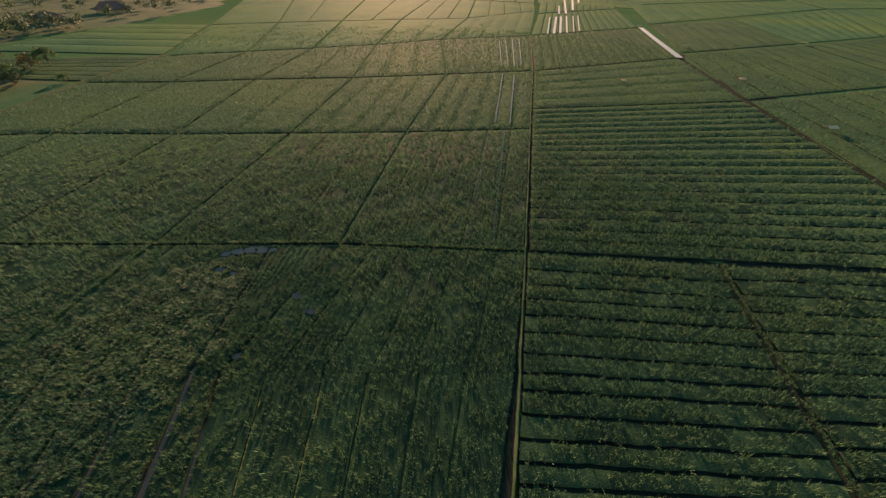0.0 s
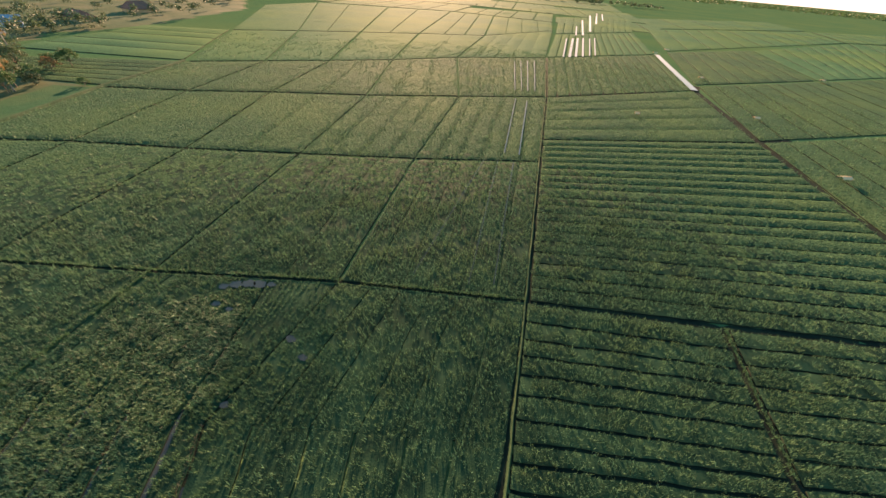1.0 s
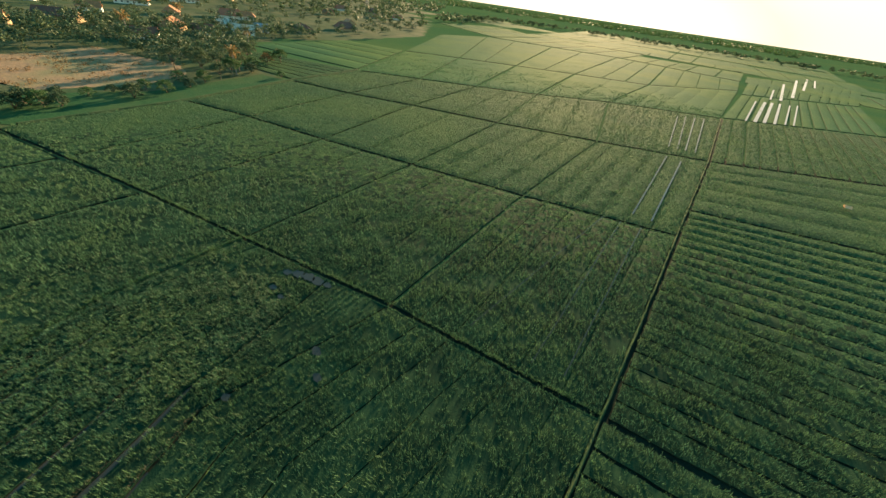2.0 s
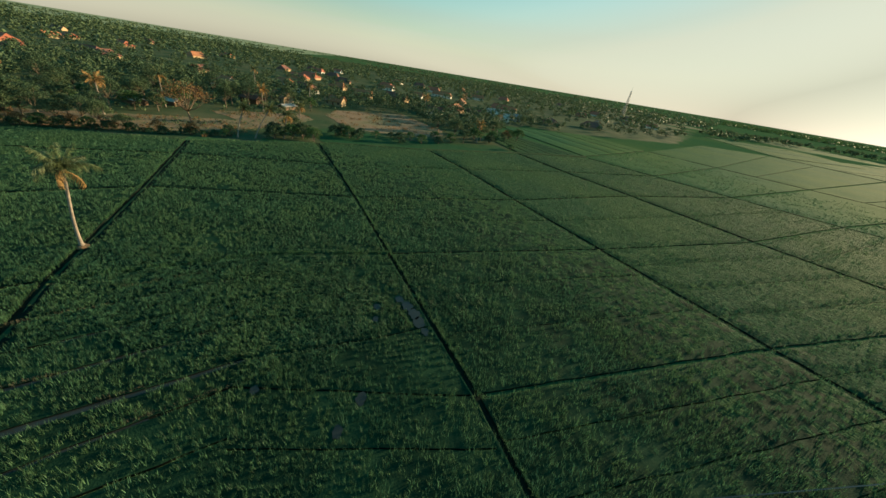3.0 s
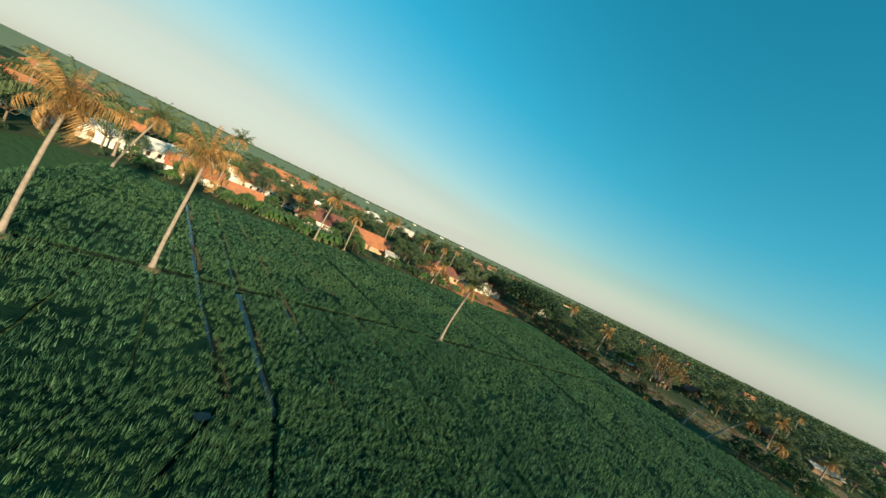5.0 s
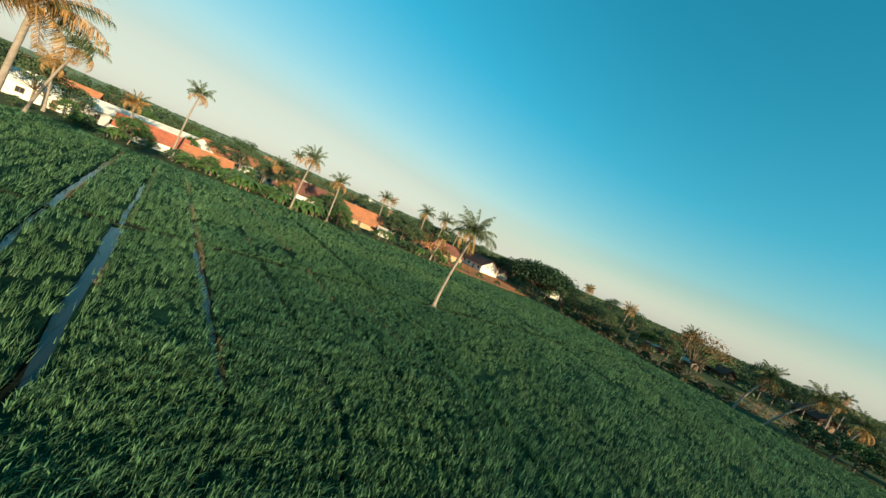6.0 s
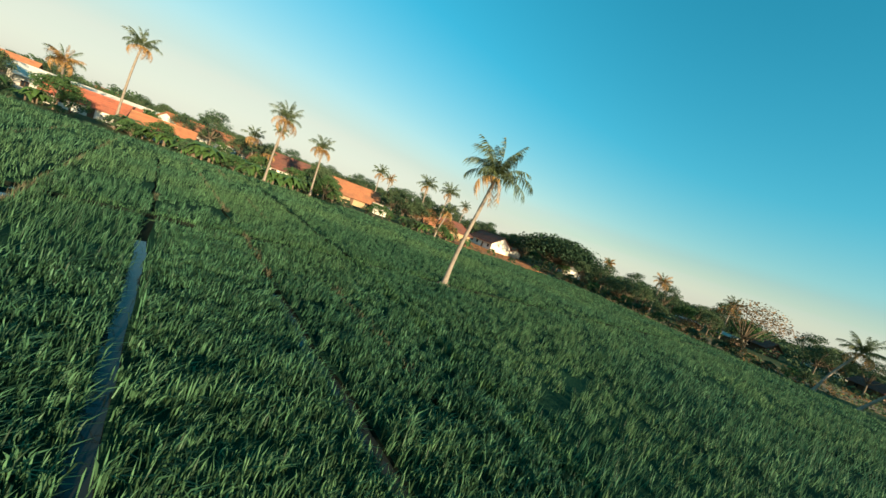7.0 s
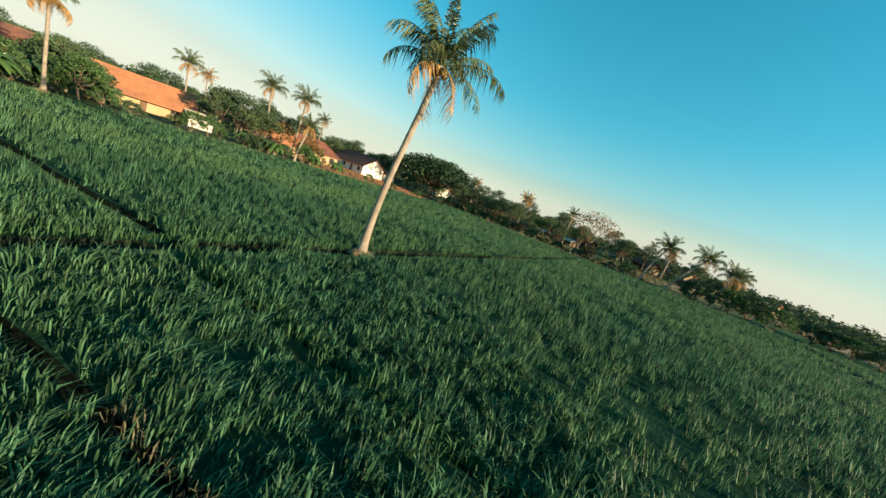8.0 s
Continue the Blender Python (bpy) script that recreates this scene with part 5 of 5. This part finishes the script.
def undergrowth():
    """Low shrubs under and before the trees, as one mass."""
    p = scatter(5200, (-300, 90, -220, 130), 31, 3.0)
    r = np.random.default_rng(8)
    cs = np.stack([p[:, 0], p[:, 1], GZ + r.uniform(0.3, 2.2, len(p))], 1)
    v, f = leaf_cloud(cs, 16, 0.5, 1.7, 9, 0.7)
    return tagged(new("undergrowth", mesh_from("undergrowth", v, f, M_LEAF)), "low green shrubs and weeds between village trees", "shrubs", kind="stuff")


undergrowth()
rest = front[250:]
far = scatter(9000, (-1300, 500, -1100, 620), 12, 8.2)
fd = np.hypot(far[:, 0] + 45, far[:, 1] + 30)
far = far[(fd > 120) & ~((np.abs(far[:, 0] + 110) < 195) & (np.abs(far[:, 1] + 50) < 180))]
fd = np.hypot(far[:, 0] + 45, far[:, 1] + 30)
mid_w = np.concatenate([rest, far[fd < 420]])
woods(mid_w[::2], 24, 0.52, 3.7, 6.9, M_LEAF, 1, "dense green village trees seen as one wooded belt")
woods(mid_w[1::2], 24, 0.52, 3.9, 7.3, M_LEAF3, 2, "dense dark green village trees seen as one wooded belt")
woods(far[fd >= 420], 6, 1.4, 5.2, 7.0, M_LEAF, 3, "far dark wooded plain under the horizon")
rr = np.random.default_rng(5)
ang = rr.uniform(radians(128), radians(300), 3600)
dd = np.where(ang > radians(222), 2300, 900) * np.exp(rr.uniform(0, 1.45, 3600) * np.where(ang > radians(222), 0.38, 1.0))
hz = np.stack([-45 + np.cos(ang) * dd, -30 + np.sin(ang) * dd], 1)
hz = hz[fbm(hz[:, 0], hz[:, 1], 0.006, 8) > -0.25]
woods(hz, 3, 3.2, 13.0, 3.8, M_LEAF, 4, "distant dark tree line along the horizon")
ang = rr.uniform(radians(10), radians(130), 4200)
dd = np.where(ang > radians(86), 1700, 2400) * np.exp(rr.uniform(0, 0.6, 4200))
hz = np.stack([np.cos(ang) * dd, np.sin(ang) * dd], 1)
hz = hz[fbm(hz[:, 0], hz[:, 1], 0.008, 18) > -0.5]
woods(hz, 3, 3.6, 13.0, 5.0, M_LEAF2, 6, "distant tree line beyond the paddies")

# the tree belt that closes the plain to the north-west
CLOSING = [(-400, 470), (-470, 640), (-440, 800), (-280, 900), (-60, 960), (240, 1050)]
belt = []
for a, b in zip(CLOSING, CLOSING[1:]):
    n = int(math.dist(a, b) / 3.2)
    q = rr.random(n)
    belt.append(np.stack([a[0] + (b[0] - a[0]) * q + rr.normal(0, 16, n), a[1] + (b[1] - a[1]) * q + rr.normal(0, 16, n)], 1))
woods(np.concatenate(belt), 8, 1.3, 5.0, 8.5, M_LEAF, 7, "belt of trees closing the paddy plain")

# houses scattered through the belt
for k, (x, y) in enumerate(hs[:70]):
    rf_ = (M_ROOF_RED, M_ROOF, M_ROOF_DARK, M_ROOF_RED, M_ROOF_DARK)[k % 5]
    house(x, y, (62, 150, 75, 55, 165)[k % 5] + (k * 7) % 11, 13 + k % 6, 9 + k % 3, 2.5, 5.4 + 0.4 * (k % 3), rf_, M_WALL2 if k % 5 else M_WALL, detail=1, hip=3.0 if k % 6 else 0.0,
          label={"clay_tile": "village house with an orange tile roof among trees", "dark_clay_tile": "village house with a dark brown tile roof among trees", "red_clay_tile": "village house with a red tile roof among trees"}[rf_.name])


# ---- mast, marker sheets, mounds ----
def mast(x, y, h):
    ob = new("radio_mast")
    ob.location = (x, y, GZ)
    bm = bmesh.new()
    w0, w1 = h * 0.05, h * 0.012
    n = 12
    for sx, sy in ((1, 1), (1, -1), (-1, 1), (-1, -1)):
        tube(bm, [(sx * w0, sy * w0, -0.2), (sx * w1, sy * w1, h)], [0.35, 0.2], 4)
    part("leg", bm, M_STEEL, ob)
    bm = bmesh.new()
    for k in range(n):
        q0, q1 = k / n, (k + 1) / n
        a, b = w0 + (w1 - w0) * q0, w0 + (w1 - w0) * q1
        for p0, p1 in (((a, a), (b, -b)), ((a, -a), (-b, -b)), ((-a, -a), (-b, b)), ((-a, a), (b, b)), ((b, b), (b, -b)), ((-b, b), (-b, -b))):
            tube(bm, [(*p0, h * (q0 if p0[0] ** 2 > b * b + 1e-6 or p0 == (a, a) else q1)), (*p1, h * q1)], [0.16, 0.16], 3)
    part("brace", bm, M_STEEL, ob)
    bm = bmesh.new()
    tube(bm, [(0, 0, h), (0, 0, h + 5)], [0.12, 0.05], 5)
    part("antenna", bm, M_STEEL, ob)
    tagged(ob, "tall grey steel lattice radio mast far off", "mast")


mast(-507, 391, 42)


def pole(x, y, h):
    """A wooden utility pole with a crossarm and insulators."""
    ob = new("utility_pole")
    ob.matrix_basis = pose(x, y, GZ, 0, 4, 40)
    bm = bmesh.new()
    tube(bm, [(0, 0, -0.4), (0, 0, h)], [0.14, 0.09], 8)
    part("post", bm, M_TRUNK, ob)
    part("crossarm", boxes(((-0.8, -0.06, h - 0.5), (0.8, 0.06, h - 0.38))), M_BARK, ob)
    for sx in (-0.7, 0.0, 0.7):
        bm = bmesh.new()
        tube(bm, [(sx, 0, h - 0.38), (sx, 0, h - 0.2)], [0.05, 0.03], 6)
        part("insulator", bm, M_WALL, ob)
    tagged(ob, "pale leaning wooden utility pole in the village", "pole")


pole(-187, -62, 7.5)


def marker(x, y, w, d, turn):
    """A small pale tarpaulin shelter on four sticks in the paddies."""
    ob = new("field_shelter")
    ob.matrix_basis = pose(x, y, 0.0, 0, 0, turn)
    for sx in (-1, 1):
        for sy in (-1, 1):
            bm = bmesh.new()
            tube(bm, [(sx * w / 2, sy * d / 2, -0.3), (sx * w / 2, sy * d / 2, 1.3)], [0.04, 0.035], 5)
            part("pole", bm, M_BARK, ob)
    bm = bmesh.new()
    gable_roof(bm, w, d, 1.25, 1.6, 0.25, 0.04)
    part("tarpaulin", bm, M_TARP, ob)
    tagged(ob, "small pale tarpaulin field shelter on poles", "shelter", "field shelters")


for x, y, w, d, tn in ((83.0, 73.6, 2.6, 1.6, 20), (82.4, 126, 1.9, 1.2, 10), (84.0, 199.3, 2.0, 1.4, 30), (90.0, 303, 3.0, 2.0, 0), (166, 241.6, 3.2, 2.2, 45), (34.4, 107.7, 1.2, 0.9, 0), (76, 277, 2.4, 1.8, 10)):
    marker(x, y, w, d, tn)


def mound(x, y, s, seed):
    bm = bmesh.new()
    bmesh.ops.create_icosphere(bm, subdivisions=2, radius=1.0)
    r = random.Random(seed)
    for v in bm.verts:
        v.co = Vector((v.co.x * s, v.co.y * s, max(v.co.z, -0.3) * 0.42 * s)) * r.uniform(0.88, 1.1)
    ob = new("earth_mound", bm_mesh("earth_mound", bm, M_BARE, True))
    ob.location = (x, y, GZ + 0.1)
    tagged(ob, "small brown earth mound at a palm's foot", "mound")


for k, (x, y, s) in enumerate(((-54.5, -52.2, 0.75), (-18.6, -43.2, 0.9), (-9.8, -39.9, 0.9), (-30.3, -94.5, 0.7), (-38.3, -97.0, 0.7))):
    mound(x, y, s, k)
